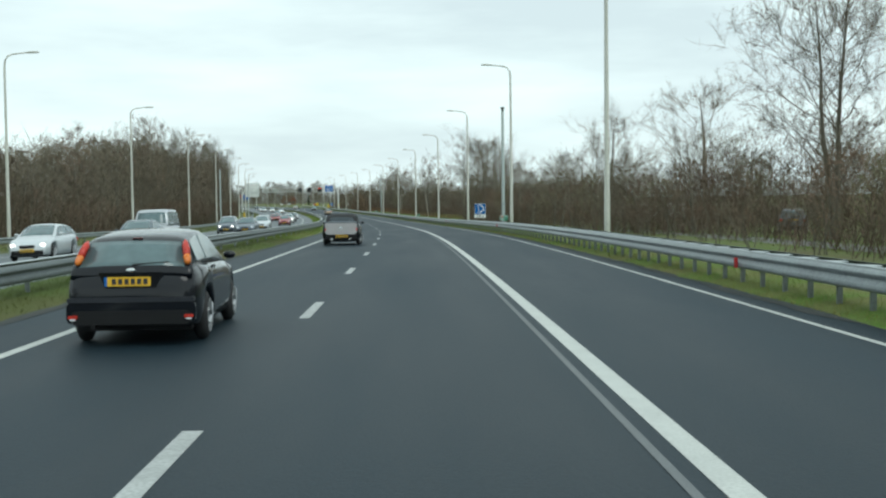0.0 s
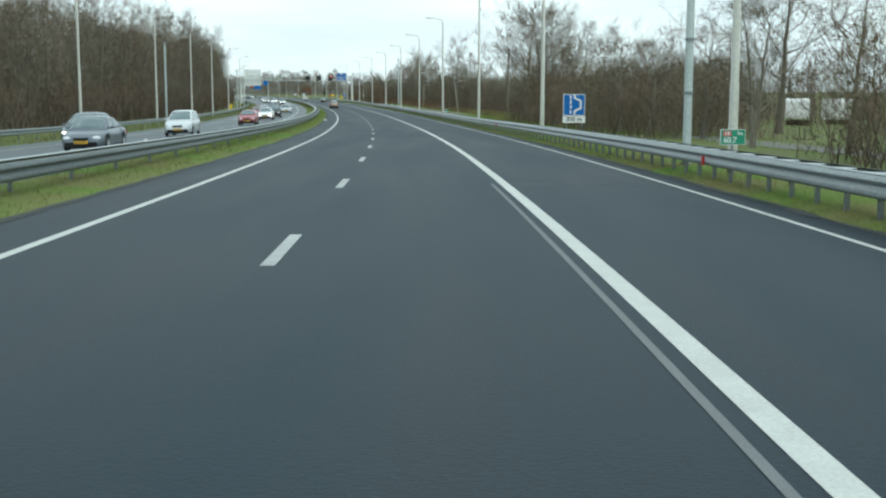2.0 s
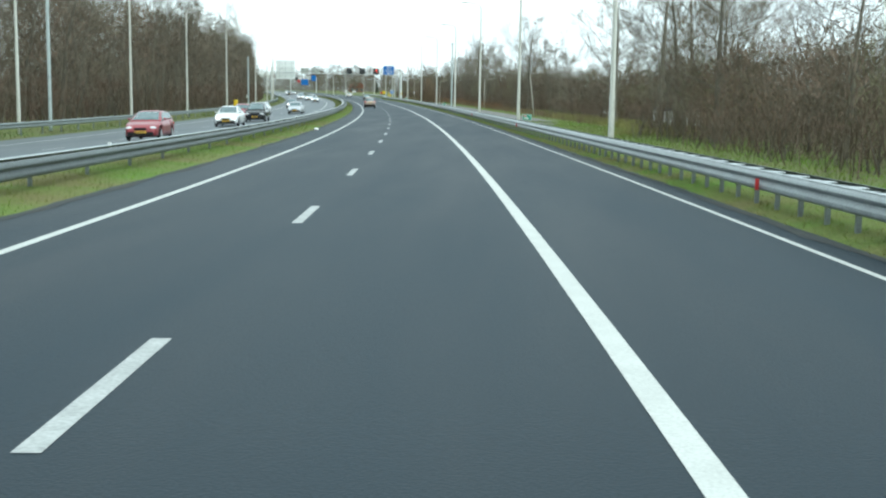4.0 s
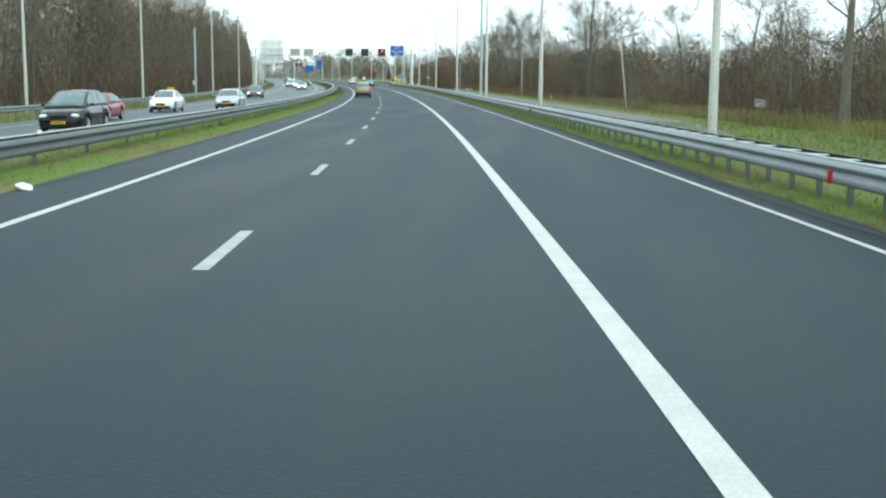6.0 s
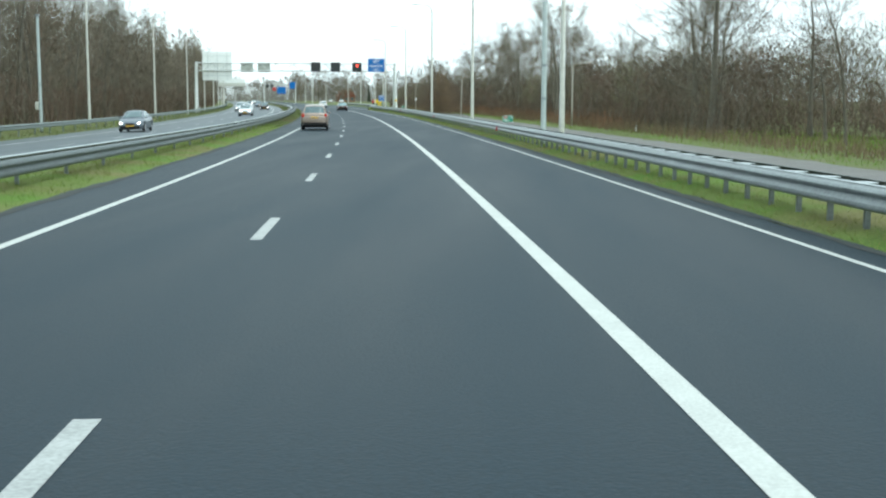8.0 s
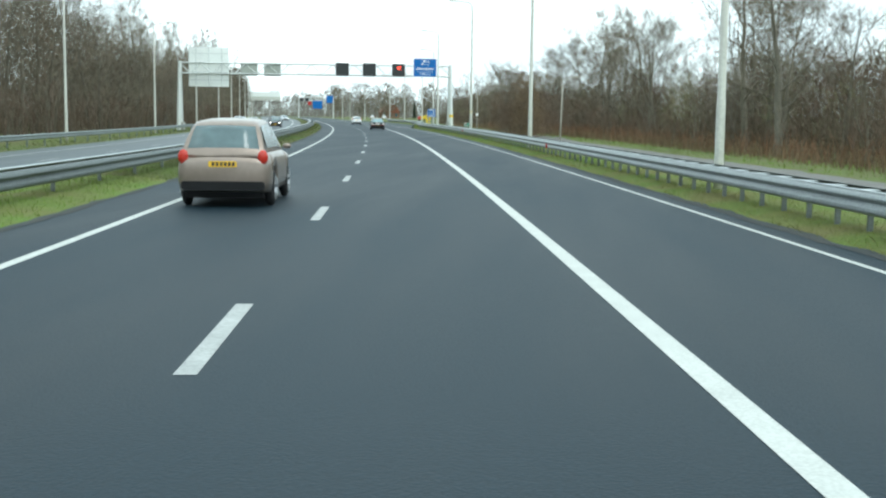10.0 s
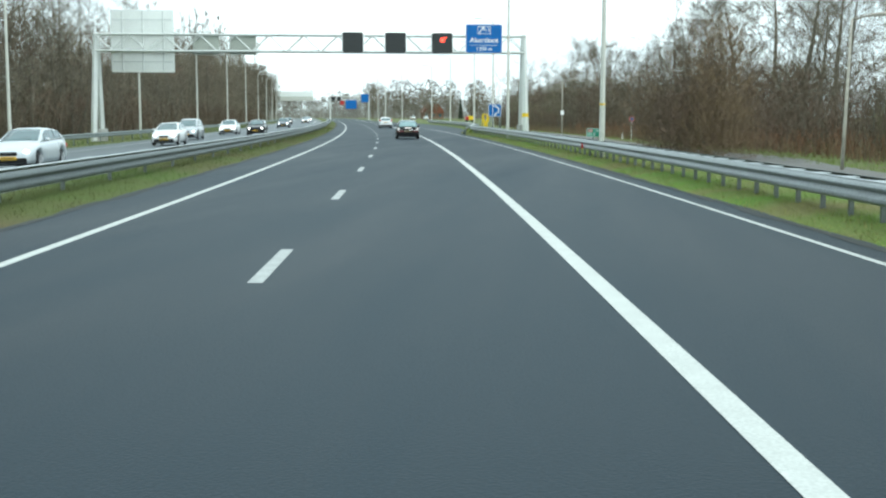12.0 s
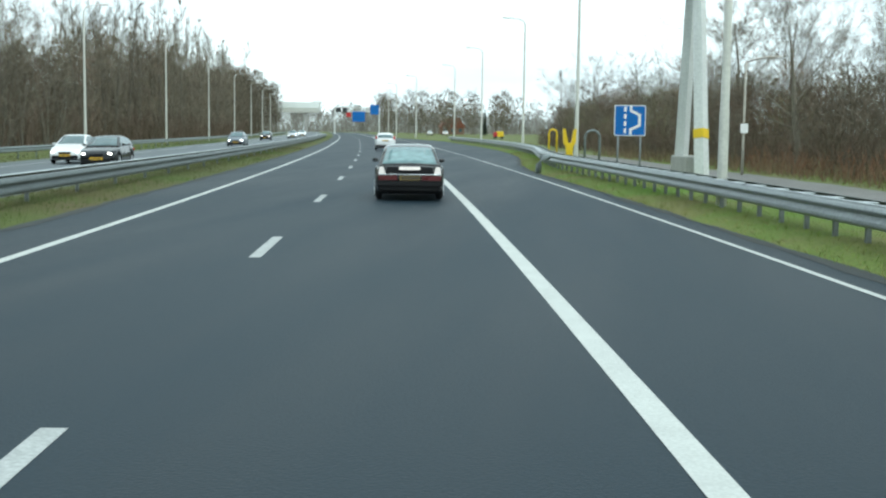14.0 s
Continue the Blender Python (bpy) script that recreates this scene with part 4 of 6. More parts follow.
def screen_mesh(shape, ya, yb, margin=0.09):
    """A windscreen or rear window that follows the cabin's slope."""
    bm = bmesh.new()
    rows = []
    for y in np.linspace(ya, yb, 6):
        wt, zt = shape.cabin_half(y, 1.0)
        slope = (shape.cabin(y + 0.03) - shape.cabin(y - 0.03)) / 0.06
        n = Vector((0, -slope, 1)).normalized() * 0.012
        rows.append([Vector((wt * f * (1 - margin / shape.W * 0.5), y, zt + (0.02 - 0.026 * abs(f) ** 2 * 0.9))) + n for f in (-0.93, -0.5, 0, 0.5, 0.93)])
    vs = [[bm.verts.new(p) for p in row] for row in rows]
    for a, b in zip(vs, vs[1:]):
        for k in range(4):
            bm.faces.new((a[k], a[k + 1], b[k + 1], b[k]))
    ring = bmesh.ops.extrude_face_region(bm, geom=bm.faces[:])
    bmesh.ops.translate(bm, verts=[g for g in ring["geom"] if isinstance(g, bmesh.types.BMVert)], vec=(0, 0, -0.01))
    return bm


def side_glass(shape, ya, yb, side):
    bm = bmesh.new()
    rows = []
    for y in np.linspace(ya, yb, 7):
        pair = []
        for f in (0.14, 0.86):
            x, z = shape.cabin_half(y, f)
            pair.append((side * (x + 0.017), y, z))
        rows.append([bm.verts.new(p) for p in pair])
    for a, b in zip(rows, rows[1:]):
        bm.faces.new((a[0], a[1], b[1], b[0]))
    ring = bmesh.ops.extrude_face_region(bm, geom=bm.faces[:])
    bmesh.ops.translate(bm, verts=[g for g in ring["geom"] if isinstance(g, bmesh.types.BMVert)], vec=(-0.012 * side, 0, 0))
    return bm


def add_wheels(car, shape, rim_mat=ALLOY):
    for c in shape.axles:
        for side in (-1, 1):
            x0, x1, r = side * (shape.W - 0.2), side * (shape.W - 0.005), shape.r
            bm = bmesh.new()
            xs = np.linspace(x0, x1, 6)
            tube(bm, [(x, c, r) for x in xs], [r * k for k in (0.7, 0.96, 1.0, 1.0, 0.96, 0.7)], 22)
            tyre = part("tyre", bm, RUBBER, car, smooth=True)
            bm = bmesh.new()
            tube(bm, [(x1 - side * 0.06, c, r), (x1 + side * 0.001, c, r)], [r * 0.67, r * 0.69], 20)
            for k in range(7):
                a = 2 * math.pi * k / 7
                p, q = (x1 + side * 0.006, c, r), (x1 + side * 0.004, c + 0.62 * r * math.cos(a), r + 0.62 * r * math.sin(a))
                tube(bm, [p, q], [0.03, 0.022], 4)
            part("rim", bm, rim_mat, tyre)


bar_bm = bmesh.new()
box(bar_bm, -0.025, 0.025, -0.002, 0.002, -0.035, 0.035)
bar_me = bpy.data.meshes.new("print_bar")
bar_bm.to_mesh(bar_me)
bar_me.materials.append(INK)


def plate_on(car, x, y, z, facing, mat=PLATE, label="yellow number plate"):
    """A yellow number plate; its writing is plain bars. facing -1: towards the tail."""
    bm = bmesh.new()
    y0, y1 = (y - 0.012, y) if facing < 0 else (y, y + 0.012)
    slab(bm, rounded(x - 0.26, x + 0.26, z - 0.055, z + 0.055, 0.01), y0, y1)
    plate = part("number_plate", bm, mat, car, label)
    yb = y0 - 0.0015 if facing < 0 else y1 + 0.0015
    for k in range(6):
        piece("print_bar", bar_me, plate, Matrix.Translation((x - 0.175 + 0.075 * k, yb, z)))


def build_car(label, category, paint, shape, group="", lit=False, windows=(), rear_lamps=None, rear_plate=0.78, front_plate=0.42, roof_paint=None, screens=None, grille=True, glass=None):
    car = thing("car", label, category, group)
    part("body", body_mesh(shape), paint, car, smooth=True)
    part("roof", cabin_mesh(shape), roof_paint or paint, car, smooth=True)
    if screens:
        for ya, yb in screens:
            part("windscreen", screen_mesh(shape, ya, yb), glass or GLASS, car, smooth=True)
    for ya, yb in windows:
        for side in (-1, 1):
            part("side_window", side_glass(shape, ya, yb, side), GLASS, car)
    add_wheels(car, shape)
    L, W = shape.L, shape.W
    if rear_lamps is None:
        rear_lamps = [(0.8, 0.0, shape.deck(0.1) - 0.17, 0.13, 0.06, 0.1)]
    for x, y, z, sx, sy, sz in rear_lamps:
        for side in (-1, 1):
            bm = bmesh.new()
            lens(bm, (side * x * W, y + 0.03, z), (sx, sy, sz))
            part("tail_lamp", bm, RED_LENS, car, smooth=True)
    for side in (-1, 1):
        bm = bmesh.new()
        lens(bm, (side * 0.66 * W, L - 0.15, shape.deck(L - 0.2) - 0.1), (0.115, 0.12, 0.07) if lit else (0.17, 0.13, 0.085))
        part("headlamp", bm, BEAM if lit else CLEAR_LENS, car, "lit headlamp" if lit else "", smooth=True)
        bm = bmesh.new()
        lens(bm, (side * (W + 0.03), shape.roof[-1][0] - 0.42, shape.deck(shape.roof[-1][0] - 0.42) + 0.08), (0.09, 0.05, 0.055))
        part("wing_mirror", bm, paint, car, smooth=True)
    bm = bmesh.new()
    slab(bm, rounded(-0.72 * W, 0.72 * W, 0.24, 0.42, 0.05), L - 0.03, L + 0.02)
    if grille:
        slab(bm, rounded(-0.34 * W, 0.34 * W, shape.deck(L - 0.2) - 0.2, shape.deck(L - 0.2) - 0.08, 0.03), L - 0.05, L + 0.008)
    part("grille", bm, PLASTIC, car)
    bm = bmesh.new()
    slab(bm, rounded(-0.86 * W, 0.86 * W, shape.sill + 0.07, shape.sill + 0.24, 0.06), -0.02, 0.06)
    part("rear_bumper", bm, PLASTIC, car)
    if rear_plate:
        plate_on(car, 0, 0.0, rear_plate, -1)
    if front_plate:
        plate_on(car, 0, L + 0.02, front_plate, 1)
    bm = bmesh.new()
    box(bm, -W * 0.8, W * 0.8, 0.3, L - 0.3, 0.17, 0.3)
    part("underbody", bm, PLASTIC, car)
    return car


def park(car, s, u, oncoming=False):
    """Stands a car with its tail (or, oncoming, its nose) at s."""
    slope = float(np.interp(s, ROAD_S, ROAD_G))
    if oncoming:
        length = max(v.co.y for v in car.children[0].data.vertices)
        a = stand(s, u, None, 180) @ Matrix.Rotation(-slope, 4, "X") @ Matrix.Rotation(FALL, 4, "Y") @ Matrix.Translation((0, -length, 0))
    else:
        a = stand(s, u) @ Matrix.Rotation(slope, 4, "X")
    car.matrix_basis = a
    return car


DARK_BLUE = car_paint("dark_blue_black_paint", (0.004, 0.0055, 0.009), 0.0, 0.8, 0.05)
SILVER = car_paint("silver_paint", (0.5, 0.53, 0.55), 0.45)
LIGHT_SILVER = car_paint("light_silver_paint", (0.62, 0.66, 0.68), 0.35)
WHITE_PAINT = car_paint("white_paint", (0.78, 0.8, 0.8), 0.0)
TAN = car_paint("champagne_paint", (0.3, 0.24, 0.2), 0.45)
RED_PAINT = car_paint("dull_red_paint", (0.3, 0.045, 0.055), 0.2)
BLACK_PAINT = car_paint("black_paint", (0.004, 0.0045, 0.006), 0.0, 0.8, 0.05)
GREY_PAINT = car_paint("blue_grey_paint", (0.14, 0.17, 0.2), 0.4)
BRONZE = car_paint("dark_bronze_paint", (0.007, 0.006, 0.0065), 0.0, 0.8, 0.05)

HATCH = Shape(4.15, 1.66, 1.385, [(0, 0.72), (0.05, 0.93), (0.5, 0.97), (2.75, 0.92), (3.05, 0.9), (3.9, 0.74), (4.15, 0.56)],
              [(0.04, 0.9), (0.12, 0.96), (0.46, 1.27), (0.62, 1.315), (1.2, 1.37), (1.7, 1.385), (2.1, 1.355), (3.05, 0.92)], (0.82, 3.4), 0.305, roof_width=0.67, belt_width=0.875)
SEDAN = Shape(4.55, 1.75, 1.42, [(0, 0.7), (0.06, 0.92), (0.9, 0.95), (3.0, 0.91), (3.3, 0.9), (4.3, 0.72), (4.55, 0.52)],
              [(0.55, 0.94), (0.7, 0.97), (1.35, 1.36), (1.6, 1.4), (2.2, 1.42), (2.5, 1.39), (3.4, 0.91)], (0.95, 3.68), 0.31)
ESTATE_MPV = Shape(4.4, 1.78, 1.6, [(0, 0.75), (0.05, 0.98), (0.5, 1.0), (3.1, 0.98), (3.4, 0.95), (4.15, 0.8), (4.4, 0.58)],
                   [(0.04, 0.95), (0.1, 1.02), (0.35, 1.5), (0.6, 1.57), (1.8, 1.6), (2.3, 1.55), (3.5, 0.96)], (0.85, 3.55), 0.315)
BOXY = Shape(4.5, 1.78, 1.9, [(0, 0.9), (0.04, 1.1), (0.3, 1.12), (3.0, 1.12), (3.2, 1.12), (4.35, 1.06), (4.5, 0.95)],
             [(0.03, 1.12), (0.06, 1.2), (0.14, 1.82), (0.3, 1.88), (2.3, 1.9), (2.75, 1.84), (3.05, 1.14)], (0.85, 3.7), 0.37, 0.38, 0.8, 0.93, 0.98, 0.96)
CROSSOVER = Shape(4.5, 1.8, 1.66, [(0, 0.8), (0.05, 1.0), (0.5, 1.04), (3.1, 1.02), (3.4, 1.0), (4.25, 0.88), (4.5, 0.65)],
                  [(0.05, 1.0), (0.12, 1.06), (0.42, 1.52), (0.7, 1.62), (1.8, 1.66), (2.3, 1.6), (3.3, 1.02)], (0.88, 3.62), 0.35, 0.26)
FASTBACK = Shape(4.65, 1.77, 1.4, [(0, 0.62), (0.05, 0.86), (0.7, 0.9), (3.0, 0.88), (3.4, 0.86), (4.4, 0.7), (4.65, 0.5)],
                 [(0.3, 0.88), (0.42, 0.91), (1.35, 1.31), (1.7, 1.38), (2.2, 1.4), (2.7, 1.35), (3.5, 0.87)], (1.0, 3.75), 0.31, roof_width=0.7, belt_width=0.9)
ROADSTER = Shape(4.2, 1.72, 1.48, [(0, 0.55), (0.05, 0.98), (0.3, 1.0), (0.9, 0.98), (2.6, 0.92), (2.9, 0.9), (3.9, 0.8), (4.2, 0.55)],
                 [(0.55, 0.98), (0.66, 1.02), (0.95, 1.34), (1.25, 1.42), (1.7, 1.44), (2.05, 1.38), (2.75, 0.93)], (0.78, 3.4), 0.32, 0.22, 0.74, 0.88, 0.97)

SIDES = {"hatch": [(0.5, 1.25), (1.32, 2.5)], "sedan": [(1.3, 2.05), (2.12, 2.95)], "mpv": [(0.45, 1.2), (1.28, 2.05), (2.12, 2.95)], "boxy": [(0.25, 0.95), (1.05, 1.85), (1.95, 2.75)],
         "crossover": [(0.55, 1.2), (1.28, 2.0), (2.08, 2.8)], "fastback": [(1.15, 1.9), (1.98, 3.0)], "roadster": [(1.4, 2.35)]}
SCREENS = {"hatch": [(0.11, 0.44), (2.15, 2.98)], "sedan": [(0.7, 1.33), (2.55, 3.32)], "mpv": [(0.1, 0.36), (2.4, 3.4)], "boxy": [(0.06, 0.14), (2.78, 3.03)],
           "crossover": [(0.14, 0.44), (2.38, 3.22)], "fastback": [(0.45, 1.42), (2.78, 3.42)], "roadster": [(0.68, 0.95), (2.1, 2.7)]}

# The small dark hatchback in the left lane.
hatch = build_car("dark blue-black three-door hatchback, wet from rain", "car", DARK_BLUE, HATCH, windows=SIDES["hatch"], screens=SCREENS["hatch"], rear_lamps=[], rear_plate=0.0)
bm = bmesh.new()
slab(bm, rounded(-0.76, 0.76, 0.54, 0.6, 0.025), -0.022, 0.05)
part("bumper_strip", bm, material("grey_bumper_strip", (0.03, 0.034, 0.042), 0.55, specular=0.3), hatch, "grey bumper strip")
bm = bmesh.new()
slab(bm, rounded(-0.77, 0.77, 0.29, 0.54, 0.06), -0.012, 0.05)
part("bumper_cover", bm, DARK_BLUE, hatch)
for side in (-1, 1):
    bm = bmesh.new()
    tube(bm, [(side * 0.665, 0.13, 0.99), (side * 0.66, 0.15, 1.01), (side * 0.65, 0.19, 1.05), (side * 0.642, 0.22, 1.08)], [0.02, 0.04, 0.046, 0.046], 8)
    part("indicator_lens", bm, AMBER_LENS, hatch, "amber lower lens", smooth=True)
    bm = bmesh.new()
    tube(bm, [(side * 0.642, 0.22, 1.08), (side * 0.625, 0.3, 1.155), (side * 0.605, 0.37, 1.22), (side * 0.595, 0.42, 1.265)], [0.046, 0.047, 0.042, 0.018], 8)
    part("tail_lamp", bm, RED_LENS, hatch, "tall red lamp in the roof pillar", smooth=True)
    bm = bmesh.new()
    slab(bm, rounded(side * 0.69 - 0.055, side * 0.69 + 0.055, 0.35, 0.39, 0.01), -0.035, 0.0)
    part("reflector", bm, RED_LENS, hatch)
    bm = bmesh.new()
    slab(bm, rounded(side * 0.69 - 0.035, side * 0.69 + 0.035, 0.328, 0.348, 0.008), -0.034, 0.0)
    part("fog_lamp", bm, CLEAR_LENS, hatch)
plate_on(hatch, -0.02, -0.008, 0.79, -1)
bm = bmesh.new()
slab(bm, rounded(-0.31, -0.275, 0.735, 0.845, 0.006), -0.022, -0.006)
part("plate_strip", bm, SIGN_BLUE, hatch, "blue strip of the number plate")
bm = bmesh.new()
slab(bm, [(-0.38, 0.9), (0.38, 0.9), (0.3, 0.71), (-0.3, 0.71)], -0.006, 0.02)
part("plate_recess", bm, BLACK_PAINT, hatch)
bm = bmesh.new()
tube(bm, [(0.0, 0.1, 0.985), (0.2, 0.13, 1.0), (0.44, 0.14, 1.015)], [0.014, 0.011, 0.007], 6)
part("rear_wiper", bm, PLASTIC, hatch)
bm = bmesh.new()
lens(bm, (0, 0.0, 0.925), (0.055, 0.012, 0.026))
part("badge", bm, CHROME, hatch, "small chrome oval")
bm = bmesh.new()
box(bm, -0.06, 0.06, 0.47, 0.53, 1.29, 1.308, 0.006)
part("brake_lamp", bm, DARK_LENS, hatch)
bm = bmesh.new()
tube(bm, [(-0.45, -0.04, 0.25), (-0.45, 0.2, 0.25)], [0.03, 0.03], 8)
part("exhaust", bm, PLASTIC, hatch)
park(hatch, 8.6, -1.76).matrix_basis @= Matrix.Rotation(radians(1.8), 4, "Z")

# The silver-and-black open tourer with its hood up.
tourer = build_car("black retro convertible with silver boot and fabric hood", "car", BLACK_PAINT, ROADSTER, windows=SIDES["roadster"], screens=SCREENS["roadster"][1:], rear_lamps=[], rear_plate=0.0, roof_paint=SOFT_TOP)
part("rear_window", screen_mesh(ROADSTER, 0.72, 0.88, 0.3), material("dark_plastic_window", (0.03, 0.045, 0.055), 0.2, spread=0.2, scale=3, specular=0.6), tourer, "dim plastic rear window", smooth=True)
bm = bmesh.new()
slab(bm, [(-0.63, 0.5), (0.63, 0.5), (0.72, 0.62), (0.72, 0.98), (0.66, 1.03), (-0.66, 1.03), (-0.72, 0.98), (-0.72, 0.62)], -0.035, 0.04)
bmesh.ops.bevel(bm, geom=bm.edges[:], offset=0.015, segments=2, affect="EDGES")
part("boot_lid", bm, material("pewter_boot_paint", (0.5, 0.48, 0.48), 0.38, metal=0.5, spread=0.08, scale=2), tourer, "pewter grey boot lid")
bm = bmesh.new()
tube(bm, [(-0.75, 0.02, 1.05), (0, 0.0, 1.07), (0.75, 0.02, 1.05)], [0.035, 0.04, 0.035], 8)
part("boot_rail", bm, GREY_PAINT, tourer, smooth=True)
for side in (-1, 1):
    bm = bmesh.new()
    lens(bm, (side * 0.74, 0.8, 0.52), (0.17, 0.62, 0.36))
    part("wing", bm, BLACK_PAINT, tourer, "bulging black rear wing", smooth=True)
    bm = bmesh.new()
    lens(bm, (side * 0.7, -0.02, 0.73), (0.04, 0.03, 0.07))
    part("tail_lamp", bm, RED_LENS, tourer, smooth=True)
    bm = bmesh.new()
    tube(bm, [(side * 0.42, -0.06, 0.3), (side * 0.42, 0.2, 0.3)], [0.05, 0.05], 10)
    part("exhaust", bm, CHROME, tourer)
bm = bmesh.new()
lens(bm, (0, -0.04, 0.8), (0.06, 0.012, 0.05))
part("badge", bm, CHROME, tourer, "small chrome badge")
plate_on(tourer, 0.03, -0.04, 0.43, -1)
park(tourer, 48.6, -1.5)

# The champagne crossover further on.
park(build_car("champagne crossover with red tail lamps", "car", TAN, CROSSOVER, windows=SIDES["crossover"], screens=SCREENS["crossover"], rear_lamps=[(0.82, 0.03, 0.95, 0.1, 0.06, 0.14)], rear_plate=0.82), 290.5, -1.88)

# The old fastback and the white hatchback in the right lane.
old = build_car("dark bronze classic fastback saloon with chrome trim", "car", BRONZE, FASTBACK, windows=SIDES["fastback"], screens=SCREENS["fastback"], rear_lamps=[], rear_plate=0.0, glass=SKY_TEAL_GLASS)
bm = bmesh.new()
slab(bm, rounded(-0.82, 0.82, 0.4, 0.52, 0.03), -0.09, 0.04)
part("rear_bumper_bar", bm, PLASTIC, old, "black rear bumper")
bm = bmesh.new()
slab(bm, [(-0.62, 0.7), (0.62, 0.7), (0.55, 0.86), (-0.55, 0.86)], -0.012, 0.06)
part("tail_panel", bm, PLASTIC, old, "matt black tail panel")
bm = bmesh.new()
slab(bm, rounded(-0.27, 0.27, 0.79, 0.87, 0.03), -0.026, 0.02)
for v in bm.verts:
    v.co.y += 0.4 * (v.co.z - 0.8) - 0.02
part("boot_trim", bm, TRIM, old, "bright trim bar below the rear window")
for side in (-1, 1):
    bm = bmesh.new()
    slab(bm, [(side * 0.6, 0.64), (side * 0.8, 0.64), (side * 0.76, 0.86), (side * 0.66, 0.86)], -0.015, 0.08)
    for v in bm.verts:
        v.co.y += 0.35 * max(0.0, v.co.z - 0.64)
    part("corner_trim", bm, TRIM, old, "bright corner trim")
    bm = bmesh.new()
    slab(bm, rounded(side * 0.55 - 0.24, side * 0.55 + 0.24, 0.53, 0.65, 0.015), -0.03, 0.04)
    part("tail_lamp", bm, DARK_LENS, old)
# The shadow on this plate is painted in as a dim olive yellow.
plate_on(old, 0, -0.01, 0.585, -1, material("shade_dimmed_plate", (0.2, 0.14, 0.04), 0.6, spread=0.2, scale=6), "yellow number plate, dimmed in colour for shade")
bm = bmesh.new()
box(bm, -0.8, 0.8, -0.035, 0.05, 0.655, 0.69, 0.006)
part("chrome_strip", bm, CHROME, old)
park(old, 408.7, 2.16).matrix_basis @= Matrix.Scale(0.945, 4)
park(build_car("white compact hatchback with red lamps", "car", WHITE_PAINT, HATCH, windows=SIDES["hatch"], screens=SCREENS["hatch"], rear_lamps=[(0.86, 0.08, 1.0, 0.08, 0.07, 0.16)]), 476.0, 2.0)

for s, u in ((740.0, 25.0), (740.0, 29.7)):
    park(build_car("white hatchback waiting far beyond the lay-by", "car", WHITE_PAINT, HATCH, "far white cars", False, SIDES["hatch"], None, 0.7, 0.42, None, SCREENS["hatch"]), s, u)

# Oncoming traffic beyond the median.
ONCOMING = [
    ("light silver five-door hatchback with lit headlamps", LIGHT_SILVER, HATCH, "hatch", 39.2, -12.75, True),
    ("dark blue-grey saloon among oncoming traffic", GREY_PAINT, SEDAN, "sedan", 46.5, -10.6, False),
    ("silver square-edged off-roader with lit headlamps", SILVER, BOXY, "boxy", 51.2, -10.9, True),
    ("dark estate car with lit headlamps", BLACK_PAINT, ESTATE_MPV, "mpv", 64.0, -13.6, True),
    ("dark grey saloon beyond the median rail", GREY_PAINT, SEDAN, "sedan", 95.0, -11.3, False),
    ("dark grey people carrier with lit headlamps", GREY_PAINT, ESTATE_MPV, "mpv", 105.0, -14.0, True),
    ("light silver people carrier beyond the median rail", LIGHT_SILVER, ESTATE_MPV, "mpv", 122.3, -12.1, False),
    ("dull red hatchback beyond the median rail", RED_PAINT, HATCH, "hatch", 158.0, -11.2, False),
    ("white saloon with lit headlamps", WHITE_PAINT, SEDAN, "sedan", 186.0, -11.4, True),
    ("dark people carrier beyond the median rail", BLACK_PAINT, ESTATE_MPV, "mpv", 201.5, -11.2, False),
    ("dull red coupe in the far lane", RED_PAINT, FASTBACK, "fastback", 217.5, -14.3, False),
    ("white saloon in the far lane", WHITE_PAINT, SEDAN, "sedan", 235.5, -14.2, False),
    ("silver coupe beyond the median rail", SILVER, FASTBACK, "fastback", 242.5, -10.9, False),
    ("dark green-grey saloon with lit headlamps", GREY_PAINT, SEDAN, "sedan", 294.0, -14.3, True),
    ("silver hatchback with lit headlamps beyond the rail", LIGHT_SILVER, HATCH, "hatch", 363.5, -11.6, True),
    ("white hatchback with lit headlamps far off", WHITE_PAINT, HATCH, "hatch", 397.0, -12.9, True),
    ("silver estate with lit headlamps in the far lane", SILVER, ESTATE_MPV, "mpv", 416.0, -14.6, True),
    ("pale green-white saloon with lit headlamps", WHITE_PAINT, SEDAN, "sedan", 440.0, -14.2, True),
    ("black hatchback with lit headlamps", BLACK_PAINT, HATCH, "hatch", 432.0, -10.8, True),
    ("blue-grey saloon with lit headlamps", GREY_PAINT, SEDAN, "sedan", 496.0, -12.0, True),
    ("dark hatchback far down the road", BLACK_PAINT, HATCH, "hatch", 560.0, -13.9, True),
    ("silver hatchback far down the road", SILVER, HATCH, "hatch", 585.0, -11.0, True),
    ("white saloon far down the road", WHITE_PAINT, SEDAN, "sedan", 640.0, -11.2, True),
]
for label, paint, shape, kind, s, u, lit in ONCOMING:
    park(build_car(label, "car", paint, shape, "oncoming cars", lit, SIDES[kind], None, 0.7, 0.42, None, SCREENS[kind]), s, u, True)
park(build_car("dark car parked under the trees", "car", GREY_PAINT, HATCH, windows=SIDES["hatch"], screens=SCREENS["hatch"]), 42.5, 18.2).matrix_basis = stand(61.0, 23.6, None, -18)

# ---- trees: bare winter wood on both sides ----


